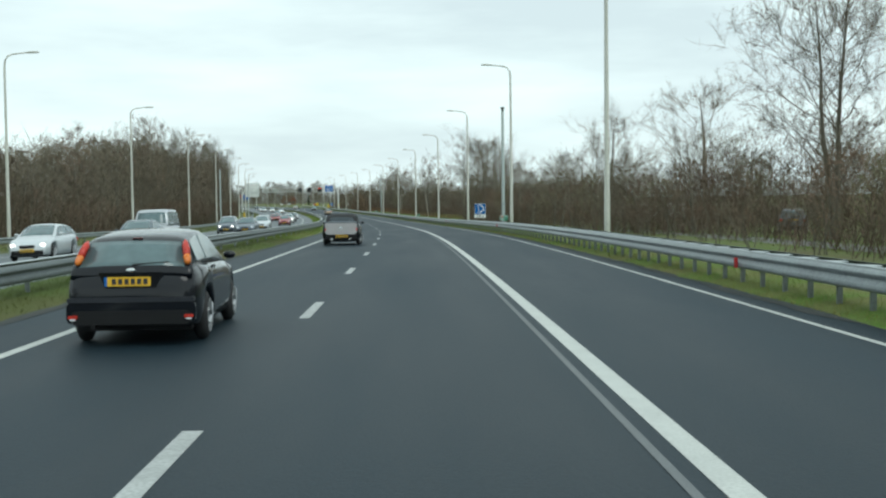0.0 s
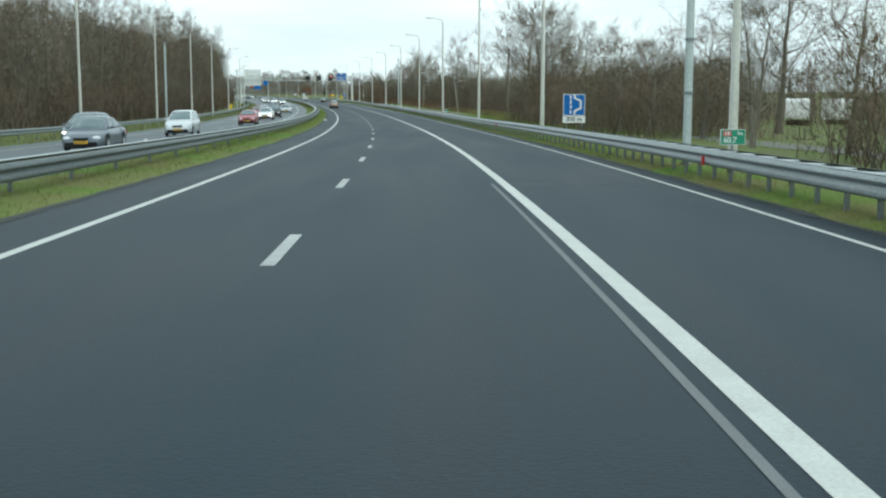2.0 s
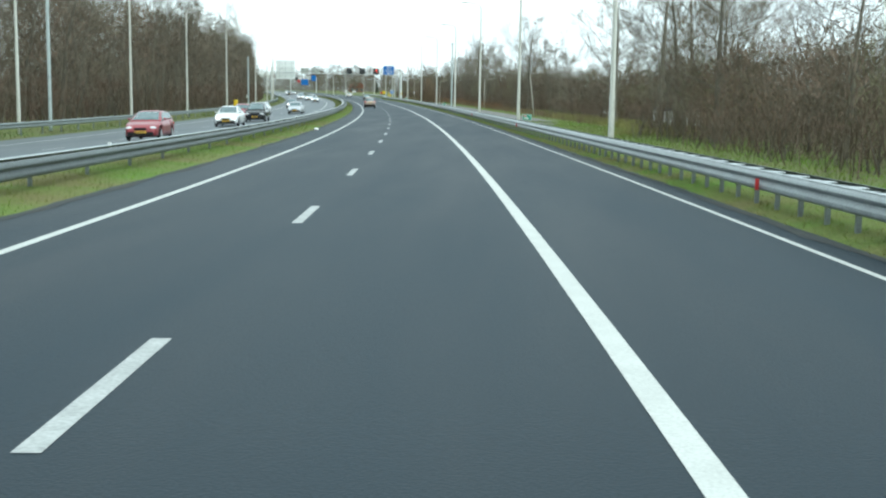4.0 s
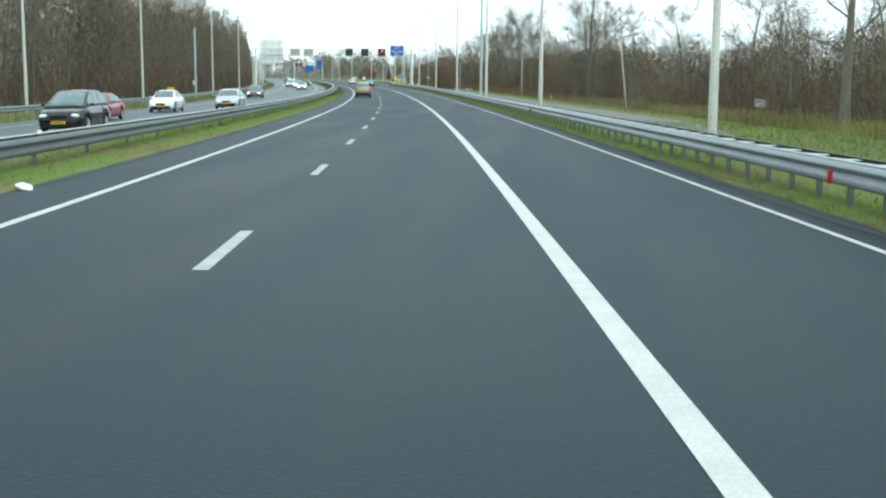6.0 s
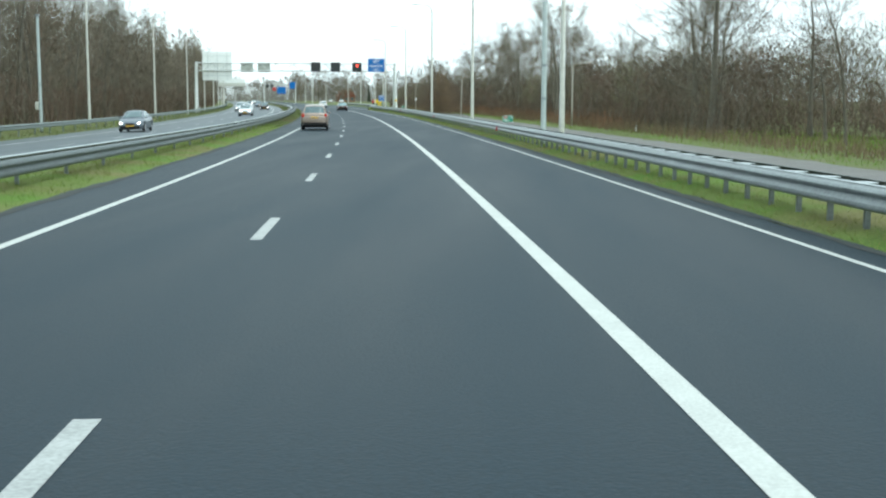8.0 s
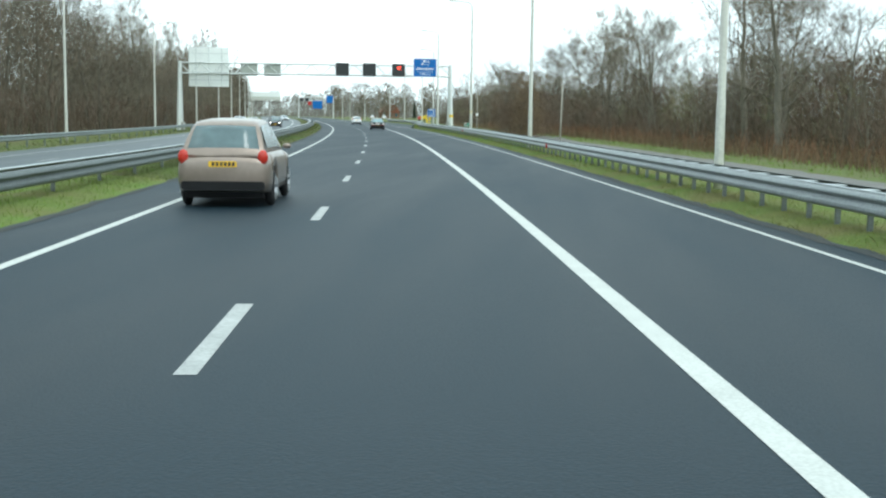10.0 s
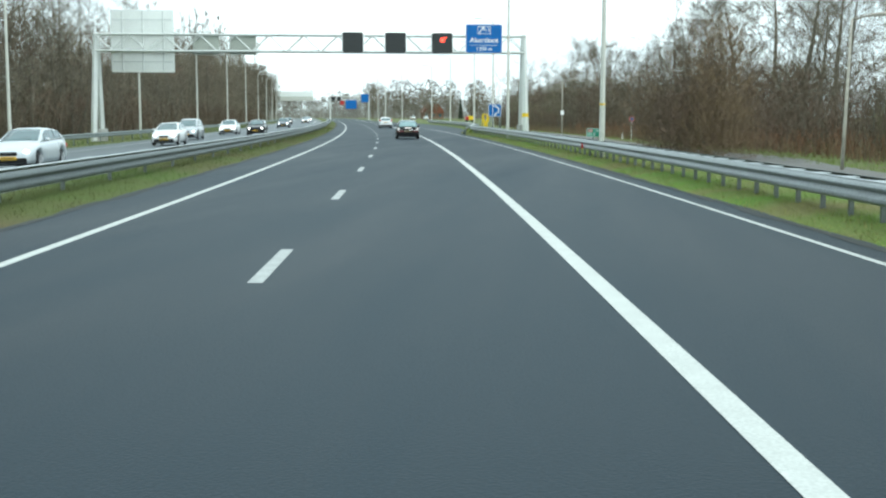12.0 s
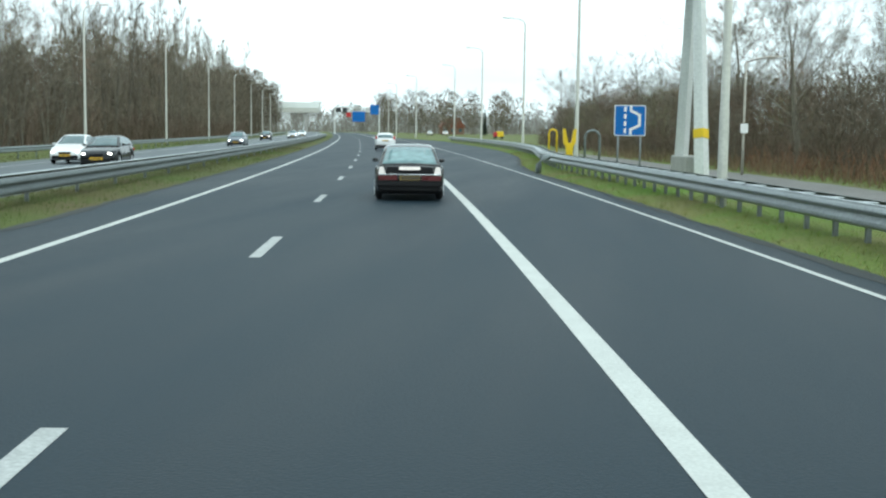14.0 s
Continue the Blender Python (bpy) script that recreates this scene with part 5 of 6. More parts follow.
class Wood:
    """Gathers tubes and thin twig blades into plain vertex and face lists."""

    def __init__(self):
        self.v, self.f = [], []

    def tube(self, pts, radii, sides):
        base = len(self.v)
        for i, p in enumerate(pts):
            way = (pts[min(i + 1, len(pts) - 1)] - pts[max(i - 1, 0)])
            way = way / (np.linalg.norm(way) + 1e-9)
            side = np.cross(way, (0.31, 0.95, 0.05))
            side = side / (np.linalg.norm(side) + 1e-9)
            up = np.cross(side, way)
            for k in range(sides):
                a = 2 * math.pi * k / sides
                self.v.append(p + radii[i] * (math.cos(a) * side + math.sin(a) * up))
        for i in range(len(pts) - 1):
            for k in range(sides):
                j = (k + 1) % sides
                self.f.append((base + i * sides + k, base + i * sides + j, base + (i + 1) * sides + j, base + (i + 1) * sides + k))

    def twig(self, p, q, w, rng):
        d = q - p
        side = np.cross(d, rng.normal(size=3))
        side = side / (np.linalg.norm(side) + 1e-9) * w / 2
        n = len(self.v)
        self.v += [p - side, p + side, q]
        self.f.append((n, n + 1, n + 2))


def unit(v):
    return v / (np.linalg.norm(v) + 1e-9)


def limb(p, d, length, segs, rng, bend, lift):
    pts = [p]
    for _ in range(segs):
        d = unit(d + rng.normal(size=3) * bend + np.array([0, 0, lift]))
        p = p + d * length / segs
        pts.append(p)
    return pts


def along(pts, f):
    x = f * (len(pts) - 1)
    i = min(int(x), len(pts) - 2)
    return pts[i] + (pts[i + 1] - pts[i]) * (x - i), unit(pts[i + 1] - pts[i])


def tree_meshes(name, seed, height, girth, fork, limbs, reach, upright, boughs=4, twigs=5, fine=5, stems=1, width=0.02, twig_mat=None):
    """A bare tree: trunk and limbs in one mesh, twigs in another."""
    rng = np.random.default_rng(seed)
    hard, soft = Wood(), Wood()
    loose = 0.6 if upright < 1.5 else 0.25
    for stem in range(stems):
        lean = np.array([0, 0, 1.0]) if stems == 1 else unit(np.array([*rng.normal(size=2) * (0.1 if stems == 2 else 0.38), 1.0]))
        foot = np.zeros(3) if stems == 1 else np.array([*rng.normal(size=2) * 0.45, 0])
        tall = height * (1 if stems == 1 else rng.uniform(0.65, 1.0))
        trunk = limb(foot + np.array([0, 0, -0.15]), lean, tall, 7, rng, 0.07, 0.05)
        hard.tube(trunk, [girth * (1.25 if i == 0 else 1) * (1 - 0.93 * i / 7) + 0.012 for i in range(8)], 6 if stems == 1 else 4)
        for k in range(limbs):
            f = fork + (1 - fork) * (k + rng.uniform(0, 0.9)) / limbs
            p, d = along(trunk, min(f, 0.985))
            a = k * 2.4 + rng.uniform(-0.5, 0.5)
            out = unit(np.array([math.cos(a), math.sin(a), upright + rng.uniform(-0.2, 0.35)]))
            length = reach * (0.35 + 0.85 * math.sin(math.pi * (0.22 + 0.72 * (f - fork) / (1 - fork)))) * rng.uniform(0.7, 1.25)
            main = limb(p, out, length, 4, rng, 0.16, 0.1)
            r0 = girth * 0.26 * (1.1 - f)
            hard.tube(main, [r0 * (1 - 0.85 * i / 4) + 0.008 for i in range(5)], 3)
            for _ in range(boughs):
                q, e = along(main, rng.uniform(0.2, 1.0))
                sub = limb(q, unit(e + rng.normal(size=3) * loose), length * rng.uniform(0.28, 0.55), 2, rng, 0.2 * loose / 0.6, 0.12)
                soft.twig(sub[0], sub[2], 0.026, rng)
                for _ in range(twigs):
                    b, g = along(sub, rng.uniform(0.1, 1.0))
                    tip = b + unit(g + rng.normal(size=3) * loose + np.array([0, 0, 0.15])) * length * rng.uniform(0.14, 0.3)
                    soft.twig(b, tip, width * 1.2, rng)
                    for _ in range(fine):
                        c = b + (tip - b) * rng.uniform(0.15, 1.0)
                        soft.twig(c, c + unit(unit(tip - b) + rng.normal(size=3) * loose) * rng.uniform(0.25, 0.75), width, rng)
    return mesh(name + "_trunk", hard.v, hard.f, BARK, True), mesh(name + "_twigs", soft.v, soft.f, twig_mat or TWIG)


KINDS = {
    "spreading": [tree_meshes("spreading", 10 + k, h, 0.2, 0.22, 18, 3.6, 0.55, 6, 7, 7, width=0.0125) for k, h in enumerate((10.5, 9.5, 8.6))],
    "upright": [tree_meshes("upright", 30 + k, h, 0.14, 0.2, 20, 2.7, 0.9, 5, 6, 5, width=0.013) for k, h in enumerate((12.6, 11.5, 13.6))],
    "poplar": [tree_meshes("poplar", 50 + k, h, 0.19, 0.1, 30, 2.2, 2.0, 3, 6, 6, width=0.016) for k, h in enumerate((18.0, 20.0))],
    "forked": [tree_meshes("forked", 91, 12.5, 0.15, 0.16, 18, 3.4, 0.75, 7, 6, 9, 2, 0.013)],
    "coppice": [tree_meshes("coppice", 70 + k, h, 0.04, 0.12, 5, 1.6, 0.7, 3, 5, 4, 4, 0.013, m) for k, (h, m) in enumerate(((6.5, TWIG), (5.2, TWIG_RED), (7.2, TWIG), (4.2, TWIG_RED)))],
}
LABELS = {"spreading": "bare spreading tree in winter", "upright": "bare upright tree at the wood's edge", "forked": "twin-stemmed bare tree with a fine spreading crown", "poplar": "tall bare poplar in a dense row", "coppice": "dense bare coppice shrub of brown stems"}


def plant(kind, variant, s, u, size, turn, group):
    trunk_me, twig_me = KINDS[kind][variant % len(KINDS[kind])]
    tree = thing("shrub" if kind == "coppice" else "tree", LABELS[kind], "shrub" if kind == "coppice" else "tree", group)
    piece("trunk", trunk_me, tree)
    piece("crown", twig_me, tree)
    tree.matrix_basis = Matrix.Translation(at(s, u, level(u) - 0.05)) @ Matrix.Rotation(radians(turn), 4, "Z") @ Matrix.Diagonal((size, size, size, 1))


def thicket(label, rows):
    """Many plants of a far row joined into one object: rows of kind, variant, s, u, size, turn."""
    rows = [row for k, row in enumerate(rows) if k % 2]
    for which, name, mat in ((0, "far_trunks", BARK), (1, "far_crowns", TWIG)):
        points, sides, base = [], [], 0
        for kind, variant, s, u, size, turn in [row for row in rows if which or row[0] != "coppice"]:
            me = KINDS[kind][variant % len(KINDS[kind])][which]
            co = np.empty(3 * len(me.vertices), np.float32)
            me.vertices.foreach_get("co", co)
            c, n = math.cos(radians(turn)) * size, math.sin(radians(turn)) * size
            co = co.reshape(-1, 3) @ np.array([[c, n, 0], [-n, c, 0], [0, 0, size]], np.float32) + np.array(at(s, u, level(u) - 0.05), np.float32)
            corner = 4 if which == 0 else 3
            index = np.empty(len(me.loops), np.int32)
            me.loops.foreach_get("vertex_index", index)
            if which == 1:  # a deep tree keeps every third twig, broader
                tri = co.reshape(-1, 3, 3)[::3].copy()
                tri[:, 1] += (tri[:, 1] - tri[:, 0]) * 0.9
                co, index = tri.reshape(-1, 3), np.arange(3 * len(tri), dtype=np.int32)
            points.append(co)
            sides.append(index + base)
            base += len(co)
        points, sides = np.concatenate(points), np.concatenate(sides)
        me = bpy.data.meshes.new(name)
        me.vertices.add(len(points))
        me.vertices.foreach_set("co", points.astype(np.float32).ravel())
        me.loops.add(len(sides))
        me.loops.foreach_set("vertex_index", sides)
        me.polygons.add(len(sides) // corner)
        me.polygons.foreach_set("loop_start", np.arange(0, len(sides), corner, dtype=np.int32))
        me.materials.append(mat)
        me.update()
        me.validate()
        tagged(new(name, me), label, "wood", kind="stuff")


rng = np.random.default_rng(7)


def left_height(s):
    return float(np.interp(s, [0, 100, 125, 160, 300, 440, 478, 505, 530, 700], [7.5, 8.0, 10.5, 14.0, 16.0, 15.5, 13.0, 12.0, 19.0, 21.0]))


def right_height(s):
    return float(np.interp(s, [0, 60, 95, 112, 130, 150, 166, 182, 196, 215, 228, 240, 255, 285, 305, 340, 365, 400, 430, 470, 500, 600], [6.3, 6.4, 6.6, 6.2, 5.6, 6.8, 8.4, 7.4, 6.6, 6.6, 6.5, 6.8, 7.0, 7.0, 7.2, 7.8, 7.8, 7.4, 7.0, 7.2, 7.4, 8.4]))


def right_edge(s):
    """Where the wood begins beside the verge."""
    return float(np.interp(s, [0, 50, 100, 172, 184, 215, 300, 380, 460, 500, 540, 580], [16.0, 14.0, 13.2, 14.6, 19.0, 19.5, 20.0, 20.5, 19.5, 20.5, 24.0, 34.0]))


VERGE, FAR = "wood beside the verge", "wood beyond the far carriageway"
deep = []
s = 8.0
while s < 560:
    spot = ("coppice", int(rng.integers(4)), s, right_edge(s) + rng.uniform(0.0, 2.2), rng.uniform(0.4, 0.62) * right_height(s) / 7.5, rng.uniform(0, 360))
    if 84 < s < 110 or 182 < s < 206 or 246 < s < 274 or 35 < s < 64 and rng.random() < 0.35:
        pass
    elif s < 470:
        plant(*spot, VERGE)
    else:
        deep.append(spot)
    s += rng.uniform(3.6, 5.6)
s = 10.0
while s < 560:
    h = right_height(s)
    kind = "spreading" if rng.random() < 0.75 else "upright"
    full = 9.5 if kind == "spreading" else 12.6
    h *= 0.82 if 44 < s < 100 else 1.0
    spot = (kind, int(rng.integers(3)), s, right_edge(s) + rng.uniform(2.0, 5.5), h / full * rng.uniform(0.85, 1.2), rng.uniform(0, 360))
    if 244 < s < 275:
        s += rng.uniform(6.0, 8.5)
        continue
    if s < 470 and not 30 < s < 60:
        plant(*spot, VERGE)
    elif s >= 470:
        deep.append(spot)
    if 90 < s < 128:
        s += rng.uniform(6.0, 8.5)
        continue
    deep.append(("coppice", int(rng.integers(4)), s + 1.5, right_edge(s) + rng.uniform(4.5, 8), rng.uniform(0.7, 0.95) * right_height(s) / 7.5, rng.uniform(0, 360)))
    deep.append(("upright", int(rng.integers(3)), s + 3.0, right_edge(s) + rng.uniform(8, 13), h / 12.6 * rng.uniform(0.85, 1.15), rng.uniform(0, 360)))
    s += rng.uniform(6.0, 8.5)
plant("forked", 0, 47.5, 21.2, 1.05, 250, VERGE)
plant("spreading", 1, 90.0, 26.7, 1.12, 130, VERGE)
plant("spreading", 2, 122.0, 25.7, 1.20, 200, VERGE)
plant("coppice", 1, 205.5, 22.0, 0.42, 15, VERGE)
plant("coppice", 3, 208.5, 21.4, 0.5, 140, VERGE)
plant("coppice", 1, 212.5, 22.5, 0.55, 260, VERGE)
plant("spreading", 2, 189.0, 21.5, 1.3, 100, VERGE)
plant("spreading", 0, 196.0, 24.0, 1.15, 260, VERGE)
plant("spreading", 0, 205.0, 19.5, 1.12, 40, VERGE)
plant("spreading", 0, 304.0, 27.6, 0.99, 75, VERGE)
plant("spreading", 1, 327.0, 20.8, 1.12, 15, VERGE)
plant("spreading", 2, 338.0, 22.5, 1.22, 160, VERGE)
plant("spreading", 0, 282.0, 21.8, 1.2, 190, VERGE)
plant("spreading", 2, 290.0, 23.5, 1.1, 60, VERGE)
plant("upright", 1, 264.0, 22.5, 0.62, 30, VERGE)
plant("spreading", 1, 270.0, 24.0, 0.5, 80, VERGE)
plant("coppice", 1, 258.0, 22.4, 0.6, 10, VERGE)
plant("coppice", 0, 249.0, 22.0, 0.55, 210, VERGE)
plant("spreading", 2, 253.0, 25.0, 0.55, 170, VERGE)
plant("spreading", 1, 184.5, 18.7, 1.25, 310, VERGE)
for kind, variant, s, u, size, turn in (("spreading", 0, 420.0, 32.5, 1.3, 20), ("spreading", 1, 417.0, 28.5, 1.12, 95), ("spreading", 2, 424.0, 25.5, 0.95, 250), ("spreading", 1, 392.0, 24.5, 1.08, 200), ("spreading", 0, 376.0, 25.5, 0.98, 320), ("spreading", 2, 366.0, 24.0, 1.0, 130), ("spreading", 0, 399.0, 29.0, 1.05, 75), ("coppice", 2, 374.0, 13.6, 0.95, 40), ("coppice", 0, 377.5, 14.4, 0.9, 190), ("upright", 1, 441.0, 29.0, 0.68, 60), ("upright", 0, 452.0, 30.5, 0.6, 140), ("upright", 2, 459.0, 28.5, 0.62, 15)):
    plant(kind, variant, s, u, size, turn, VERGE)
thicket("bare brown trees deep in the verge wood", deep)

deep = []
s = 70.0
while s < 700:
    spot = ("coppice", int(rng.integers(4)), s, -25.5 - rng.uniform(0.0, 2.5), rng.uniform(0.85, 1.25), rng.uniform(0, 360))
    if s < 486:
        plant(*spot, FAR)
    elif s > 520:
        deep.append(spot)
    s += rng.uniform(6.0, 8.5)
s = 72.0
while s < 700:
    h = left_height(s)
    kind = "poplar" if s > 515 else "upright"
    full = 19.0 if kind == "poplar" else 12.6
    spot = (kind, int(rng.integers(3)), s, -28.5 - rng.uniform(0, 3), h / full * rng.uniform(0.85, 1.08), rng.uniform(0, 360))
    if s < 580:
        plant(*spot, FAR)
    else:
        deep.append(spot)
    deep.append((kind, int(rng.integers(3)), s + 2.5, -33.5 - rng.uniform(0, 4), h / full * rng.uniform(0.85, 1.1), rng.uniform(0, 360)))
    if s < 480:
        deep.append(("coppice", int(rng.integers(4)), s + 1, -31 - rng.uniform(0, 4), rng.uniform(1.1, 1.5), rng.uniform(0, 360)))
    s += rng.uniform(4.8, 6.8)
thicket("bare brown trees deep in the far wood", deep)


# ---- brush, deep wood, reeds and grass: too many to count ----


def blades(name, label, category, mat, count, s0, s1, edge, depth, tall, width, lean, forks, seed, power=1.0):
    """A thicket of thin upright blades between an edge line and a depth behind it (signed)."""
    g = np.random.default_rng(seed)
    s = g.uniform(s0, s1, count)
    u = np.interp(s, np.arange(s0 - 10, s1 + 11, 5.0), [edge(x) for x in np.arange(s0 - 10, s1 + 11, 5.0)]) + depth * g.random(count) ** power
    h = (tall(s) if callable(tall) else tall) * g.uniform(0.45, 1.0, count)
    root = at_many(s, u, levels(u) + np.maximum(mound(s, u), 0.0) - 0.03)
    top = root + np.stack([g.normal(size=count) * lean * h, g.normal(size=count) * lean * h, h], -1)
    a = g.uniform(0, math.pi, count)
    across = np.stack([np.cos(a), np.sin(a), np.zeros(count)], -1) * (width * g.uniform(0.6, 1.3, count))[:, None]
    parts = [np.stack([root - across, root + across, top], 1)]
    for _ in range(forks):
        f = g.uniform(0.25, 0.95, count)[:, None]
        p = root + (top - root) * f
        d = g.normal(size=(count, 3)) * 0.5 + np.array([0, 0, 0.6])
        q = p + d * (h * 0.28)[:, None]
        parts.append(np.stack([p - across * 0.6, p + across * 0.6, q], 1))
    tri = np.concatenate(parts).reshape(-1, 3)
    me = bpy.data.meshes.new(name)
    n = len(tri) // 3
    me.vertices.add(3 * n)
    me.vertices.foreach_set("co", tri.astype(np.float32).ravel())
    me.loops.add(3 * n)
    me.loops.foreach_set("vertex_index", np.arange(3 * n, dtype=np.int32))
    me.polygons.add(n)
    me.polygons.foreach_set("loop_start", np.arange(0, 3 * n, 3, dtype=np.int32))
    me.materials.append(mat)
    me.update()
    me.validate()
    return tagged(new(name, me), label, category, kind="stuff")


blades("undergrowth", "tangled brown undergrowth beside the verge", "undergrowth", BRAMBLE, 15000, 0, 570, lambda s: right_edge(s) - 0.4 + (3.0 if 35 < s < 64 else 6.0 if 182 < s < 206 else 9.0 if 246 < s < 275 else 16.0 if 89 < s < 109 else 0.0), 9, 2.6, 0.02, 0.3, 5, 101)
blades("undergrowth", "tangled brown undergrowth beyond the far rail", "undergrowth", BRAMBLE, 13000, 60, 720, lambda s: -24.6, -12, 4.2, 0.03, 0.24, 5, 102)


def mounds(name, label, rows, mats, per, width, seed, strand=1.0):
    """Masses of brush: domes filled with short twigs, shared out over a few twig colours. Rows of s, u, radius, height."""
    g = np.random.default_rng(seed)
    rows = np.array(rows)
    which = np.array([int(len(mats) * (0.5 + 0.5 * math.sin(7.0 * noise.noise(Vector((s / 14.0, seed * 0.37, 0))) + g.uniform(-0.7, 0.7))) * 0.999) for s in rows[:, 0]])
    for k, mat in enumerate(mats):
        own = np.repeat(rows[which == k], per, axis=0)
        n = len(own)
        s, u, r, h = own.T
        f = g.random(n) ** 0.85
        rho = r * np.sqrt(np.clip(1 - 0.9 * f ** 2.4, 0, 1)) * np.sqrt(g.random(n))
        a = g.uniform(0, 2 * math.pi, n)
        out = np.stack([np.cos(a), np.sin(a), np.zeros(n)], -1)
        c = at_many(s, u, levels(u)) + out * rho[:, None] + np.array([0, 0, 1.0]) * (f * h * 0.96)[:, None]
        d = g.normal(size=(n, 3)) * 0.5 + out * 0.35 + np.array([0, 0, 0.6])
        d *= (g.uniform(0.4, 1.15, n) * (0.6 + 0.05 * h) * strand)[:, None]
        side = np.cross(d, g.normal(size=(n, 3)))
        side *= (width * g.uniform(0.6, 1.3, n) / (np.linalg.norm(side, axis=1) + 1e-9))[:, None]
        tri = np.stack([c - side, c + side, c + d], 1).reshape(-1, 3)
        me = bpy.data.meshes.new(name)
        me.vertices.add(3 * n)
        me.vertices.foreach_set("co", tri.astype(np.float32).ravel())
        me.loops.add(3 * n)
        me.loops.foreach_set("vertex_index", np.arange(3 * n, dtype=np.int32))
        me.polygons.add(n)
        me.polygons.foreach_set("loop_start", np.arange(0, 3 * n, 3, dtype=np.int32))
        me.materials.append(mat)
        me.update()
        me.validate()
        tagged(new(name, me), label, "brush", kind="stuff")




def clump(s, seed, wave=11.0):
    """A wandering number from about 0 to 1 that gathers the brush into crowns."""
    return min(1.0, max(0.0, 0.5 + 0.8 * noise.noise(Vector((s / wave, seed, 0))) + 0.35 * noise.noise(Vector((s / 3.7, seed + 5, 0)))))


# Rows at negative s lie out of view and only serve reflections.
g = np.random.default_rng(300)
rows = []
for s in np.arange(-60, 570, 0.95):
    airy = float(np.interp(s, [243, 247, 274, 278, 350, 372, 425, 440], [1.0, 0.62, 0.62, 1.0, 1.0, 0.86, 0.84, 1.0]))
    clear = 38 < s < 60 or 182 < s < 206
    near = 16.0 if 89 < s < 109 else 5.0 if 245 < s < 277 else 7.0 if clear else 3.0 if 210 < s < 232 else 0.0
    rows.append((s, right_edge(s) + near + g.uniform(2.0, 7.0), g.uniform(1.3, 2.2), right_height(s) * airy * (0.38 + 0.5 * clump(s, 1.0)) * g.uniform(0.8, 1.1)))
    if g.random() < 0.62 and not 90 < s < 128:
        rows.append((s, right_edge(s) + near + g.uniform(7, 20), g.uniform(1.5, 2.8), right_height(s) * airy * (0.68 + 0.56 * clump(s, 9.0)) * g.uniform(0.85, 1.12)))
mounds("brush", "tangled brown brush filling the verge wood", rows, (TWIG, TWIG_RED, TWIG_MOSS, TWIG_RED), 430, 0.0135, 301)
rows = []
for s in np.arange(-40, 730, 1.1):
    rows.append((s, -27 - g.uniform(0.5, 12), g.uniform(1.5, 3.0), left_height(s) * (0.92 if s > 425 else 1.0) * (0.72 + 0.34 * clump(s, 17.0)) * g.uniform(0.85, 1.08)))
mounds("brush", "tangled brown brush filling the far wood", rows, (TWIG, TWIG_RED, TWIG), 420, 0.0225, 302)
rows = []
for s in np.arange(-40, 570, 1.5):
    if not (84 < s < 128 or 30 < s < 62 or 184 < s < 204 or 244 < s < 277 or 368 < s < 428):
        rows.append((s, right_edge(s) + g.uniform(6.5, 14.0), g.uniform(1.8, 3.2), right_height(s) * (0.62 + 0.42 * clump(s, 9.0)) * g.uniform(0.85, 1.05)))
mounds("brush", "shaded inner brush of the verge wood", rows, (TWIG, BRAMBLE), 190, 0.034, 311)
rows = []
for s in np.arange(40, 720, 1.5):
    rows.append((s, -31 - g.uniform(0.0, 9.0), g.uniform(2.0, 3.4), left_height(s) * (0.8 if s > 425 else 1.0) * (0.82 + 0.22 * clump(s, 17.0)) * g.uniform(0.86, 1.0)))
mounds("brush", "shaded inner brush of the far wood", rows, (TWIG, BRAMBLE), 260, 0.05, 312)
rows = [(375.5 + g.uniform(-5.5, 6.5), 14.6 + g.uniform(-2.0, 2.0), g.uniform(1.0, 1.9), g.uniform(2.2, 5.9)) for _ in range(36)]
mounds("brush", "large golden-brown willow thicket beside the service road", rows, (TWIG_GOLD, TWIG_RED), 850, 0.0095, 303, 0.62)
blades("deep_wood", "dense bare stems behind the verge", "wood", TWIG, 4000, 150, 570, lambda s: right_edge(s) + 14, 30, lambda s: np.interp(s, [0, 60, 95, 130, 150, 166, 200, 230, 255, 680], [5.0, 6.6, 6.6, 5.6, 6.6, 8.0, 8.0, 6.5, 8.4, 8.0]) * 0.85, 0.06, 0.07, 4, 103)
blades("deep_wood", "dense bare stems beyond the far carriageway", "wood", TWIG, 6000, 60, 720, lambda s: -36, -28, lambda s: np.interp(s, [60, 110, 160, 440, 480, 505, 530, 720], [7, 8, 13, 14, 11.5, 9, 16, 19]) * 0.85, 0.07, 0.06, 4, 104)
blades("reeds", "dry rust-brown reeds before the wood", "reeds", DRY, 9500, 205, 470, lambda s: right_edge(s) - 2.2, 3.2, 0.8, 0.016, 0.2, 2, 105)
blades("grass", "green winter grass on the road verge", "grass", BLADE, 62000, 0, 470, lambda s: 7.74 + bay(s), 3.0, 0.13, 0.007, 0.6, 1, 106)
blades("grass", "green winter grass behind the rail", "grass", BLADE, 12000, 0, 470, lambda s: 10.6 + bay(s), 1.9, 0.16, 0.011, 0.5, 1, 107)
blades("grass", "green grass between the service road and the wood", "grass", BLADE, 18000, 0, 470, lambda s: 15.9 + 1.6 * float(np.clip((s - 380) / 40, 0, 1)), 4.6, 0.18, 0.013, 0.5, 1, 110)
blades("grass", "yellowed grass along the asphalt edge", "grass", STRAW_BLADE, 15000, 0, 470, lambda s: 7.72 + bay(s), 0.9, 0.14, 0.008, 0.7, 1, 113, 1.6)
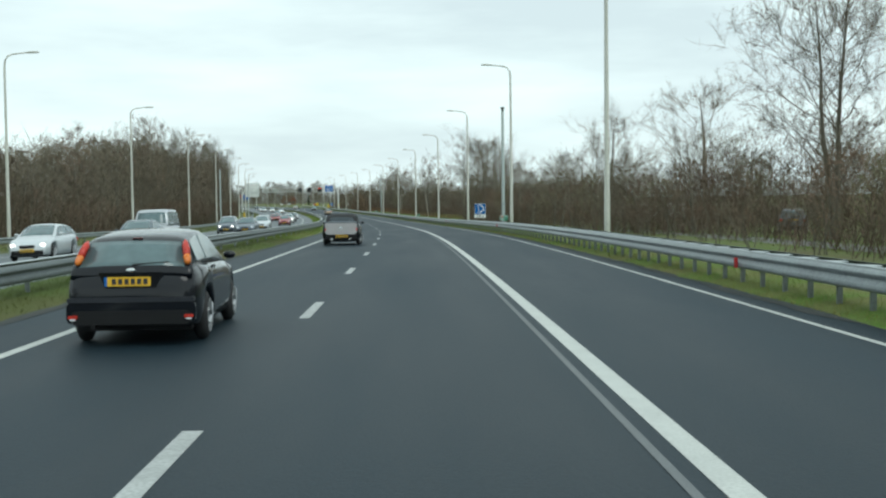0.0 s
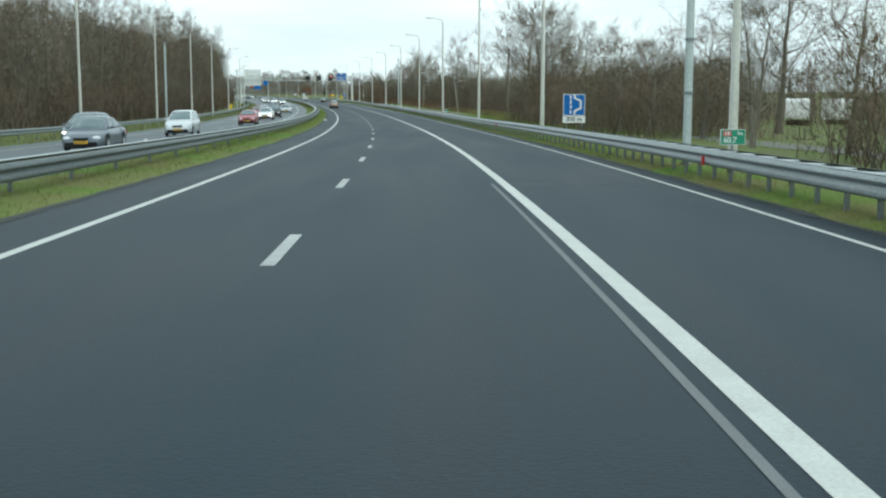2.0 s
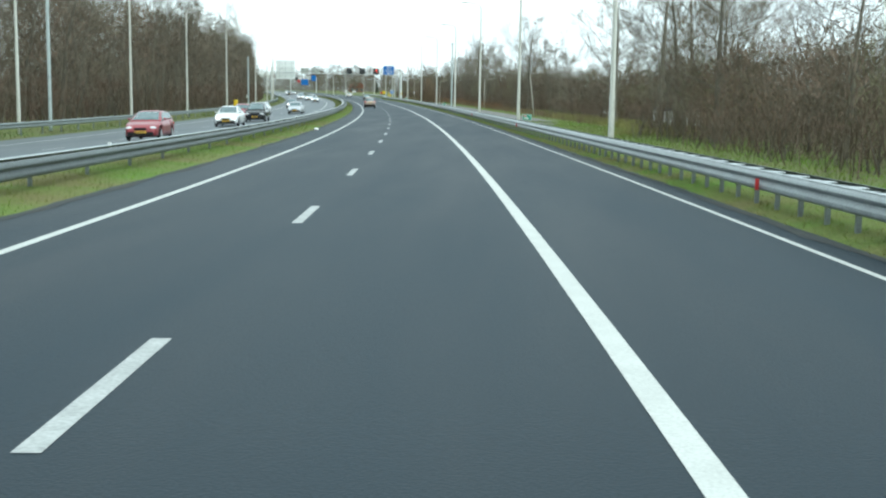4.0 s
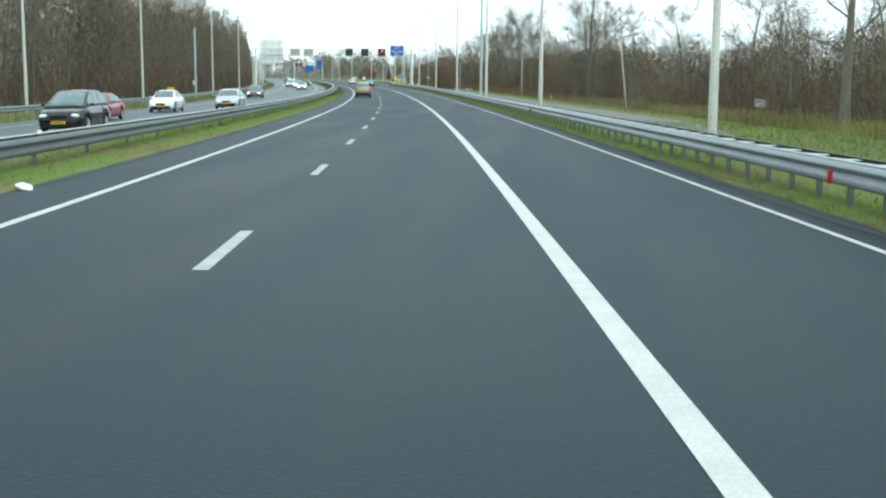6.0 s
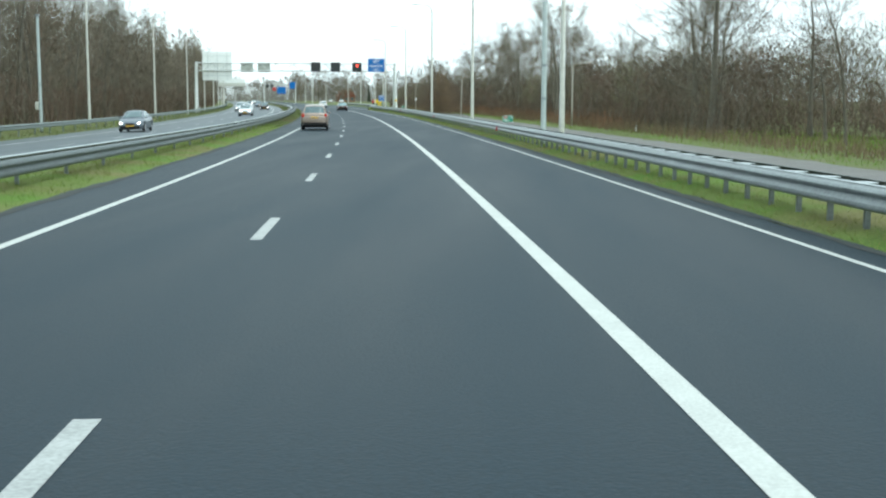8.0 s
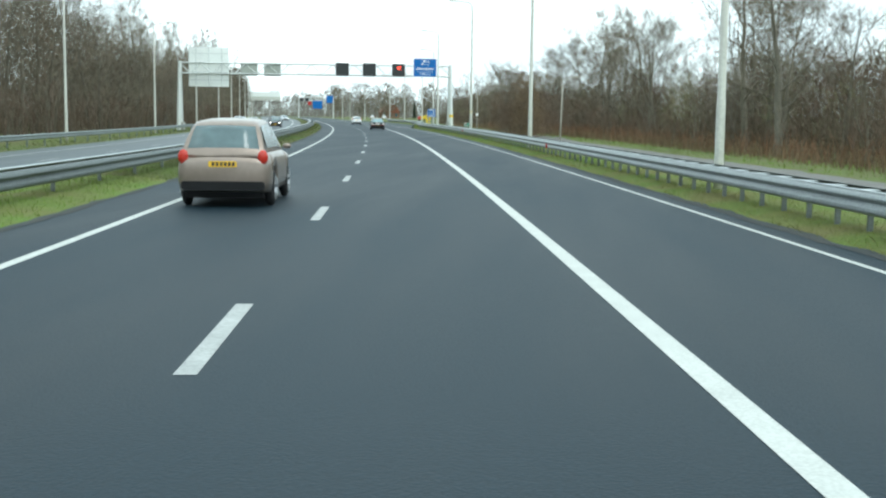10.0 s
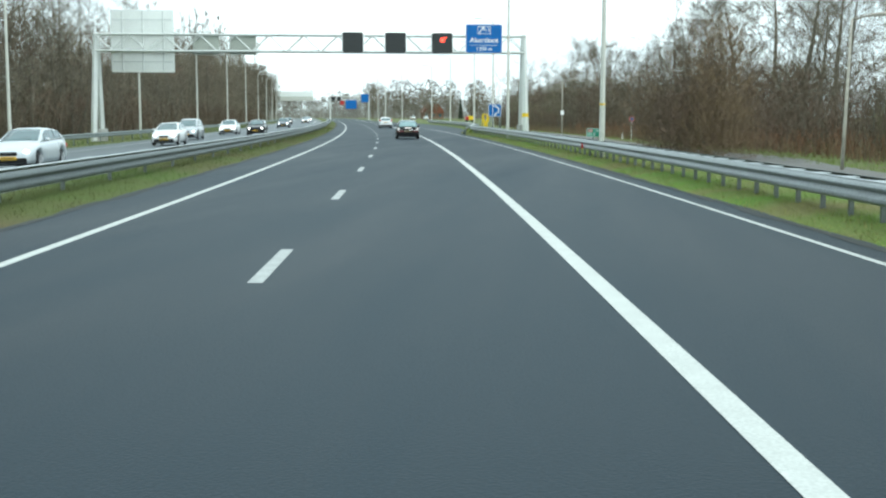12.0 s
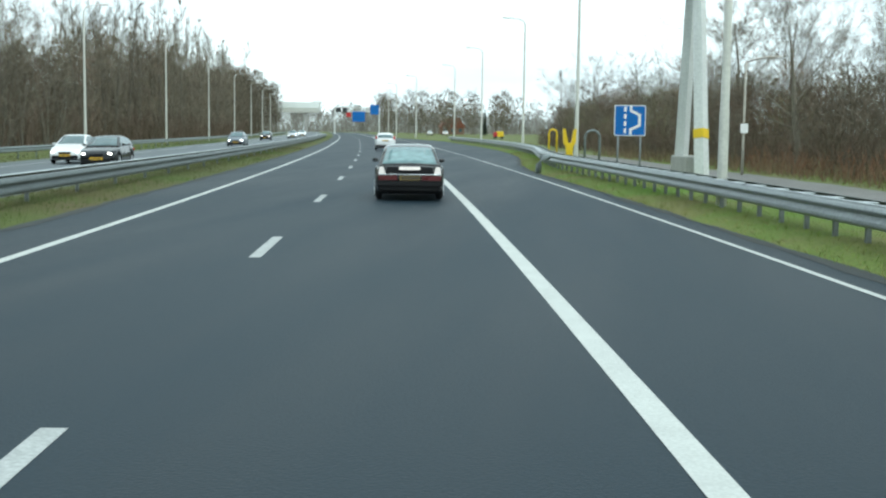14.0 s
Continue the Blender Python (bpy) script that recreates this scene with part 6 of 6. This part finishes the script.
blades("grass", "green grass before the wood", "grass", BLADE, 9000, 120, 214, lambda s: 12.3, 4.6, 0.2, 0.014, 0.5, 1, 114)
blades("grass", "straw-coloured tufts under the trees", "grass", STRAW_BLADE, 10000, 172, 236, lambda s: right_edge(s) - 1.9, 4.6, 0.6, 0.013, 0.4, 2, 116)
blades("grass", "fresh green field behind the clearing", "grass", BLADE, 5000, 244, 290, lambda s: 20.5, 9, 0.25, 0.03, 0.4, 1, 117)
blades("bracken", "russet dead bracken at the foot of the wood", "bracken", BRACKEN, 3600, 296, 440, lambda s: right_edge(s) - 1.2, 3.0, 1.3, 0.02, 0.35, 3, 115)
blades("grass", "brownish winter grass on the median", "grass", MEDIAN_BLADE, 6000, 5, 66, lambda s: -4.6, -2.9, 0.15, 0.009, 0.5, 1, 108)
blades("grass", "fresh green grass on the median", "grass", BLADE, 26000, 58, 304, lambda s: -4.6, -2.9, 0.15, 0.009, 0.5, 1, 111)
blades("grass", "brownish winter grass on the median", "grass", MEDIAN_BLADE, 18000, 296, 480, lambda s: -4.6, -2.9, 0.15, 0.009, 0.5, 1, 112)
blades("grass", "short grass behind the far rail", "grass", MEDIAN_BLADE, 12000, 60, 560, lambda s: -18.7, -4.5, 0.2, 0.018, 0.5, 1, 109)


def far_trees(name, label, count, s_span, u_span, tall, seed, mat=TWIG, crown=1.0, twig=0.12, sprays=60):
    """A far stand of trees: slim stems, each with a rounded cloud of twig sprays."""
    g = np.random.default_rng(seed)
    w = Wood()
    for _ in range(count):
        s, u = g.uniform(*s_span), g.uniform(*u_span)
        p = np.array(at(s, u, level(u)))
        h = tall * g.uniform(0.7, 1.05)
        w.tube([p, p + np.array([0, 0, h * 0.8])], [0.16, 0.03], 4)
        for _ in range(sprays):
            f = g.random() ** 0.8
            spread = h * 0.17 * crown * math.sqrt(max(0.0, 1 - (2 * f - 1) ** 2) + 0.02)
            a, r = g.uniform(0, 2 * math.pi), spread * math.sqrt(g.random())
            c = p + np.array([math.cos(a) * r, math.sin(a) * r, h * (0.18 + 0.78 * f)])
            d = np.array([*g.normal(size=2) * 0.6 * min(1.0, crown), 0.35 + abs(g.normal()) * 0.6]) * h * 0.07
            w.twig(c, c + d, twig, g)
            w.twig(c + d * 0.2, c + d * 0.8 + g.normal(size=3) * h * 0.035 * crown, twig * 0.8, g)
    return tagged(new(name, mesh(name, w.v, w.f, mat)), label, "trees", kind="stuff")


far_trees("far_trees", "bare trees beyond the field behind the wood", 150, (-20, 560), (46, 72), 8.5, 207, crown=1.5, sprays=70)
# Out of view behind the start; added to darken what car panels reflect.
far_trees("far_trees", "unseen bare trees added behind for reflections", 120, (-390, -250), (-90, 90), 13.0, 206, crown=1.4, twig=0.2)
far_trees("far_trees", "distant row of bare trees beyond the bend", 34, (790, 838), (12, 64), 15.5, 201, crown=1.5, twig=0.2, sprays=150)
# Stands in HAZE_TWIG carry the haze of distance in their colour.
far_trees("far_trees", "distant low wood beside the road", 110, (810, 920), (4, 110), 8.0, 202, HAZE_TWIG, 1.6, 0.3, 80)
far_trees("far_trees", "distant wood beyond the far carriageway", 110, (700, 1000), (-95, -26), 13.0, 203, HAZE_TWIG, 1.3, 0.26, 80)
far_trees("far_trees", "distant row of tall poplars beyond the far rail", 110, (690, 900), (-38, -25), 20.0, 205, crown=0.8, twig=0.2, sprays=110)
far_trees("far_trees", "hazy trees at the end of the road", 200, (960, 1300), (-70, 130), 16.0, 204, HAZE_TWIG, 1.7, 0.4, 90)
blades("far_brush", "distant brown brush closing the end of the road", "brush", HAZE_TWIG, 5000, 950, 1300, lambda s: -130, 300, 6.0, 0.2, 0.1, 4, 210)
conifer = thing("conifer", "single dark green conifer far off", "tree")
g = np.random.default_rng(5)
w = Wood()
for _ in range(700):
    f = g.random()
    a, r = g.uniform(0, 2 * math.pi), (1 - f) ** 0.8 * 1.5 * g.uniform(0.4, 1)
    c = np.array([0, 0, 0.6 + 7.4 * f])
    w.twig(c, c + np.array([math.cos(a) * r, math.sin(a) * r, -0.25]), 0.35, g)
piece("crown", mesh("conifer_crown", w.v, w.f, NEEDLE), conifer)
w = Wood()
w.tube([np.zeros(3), np.array([0, 0, 7.5])], [0.18, 0.03], 6)
piece("trunk", mesh("conifer_trunk", w.v, w.f, BARK), conifer)
conifer.matrix_basis = stand(742, 41.85)
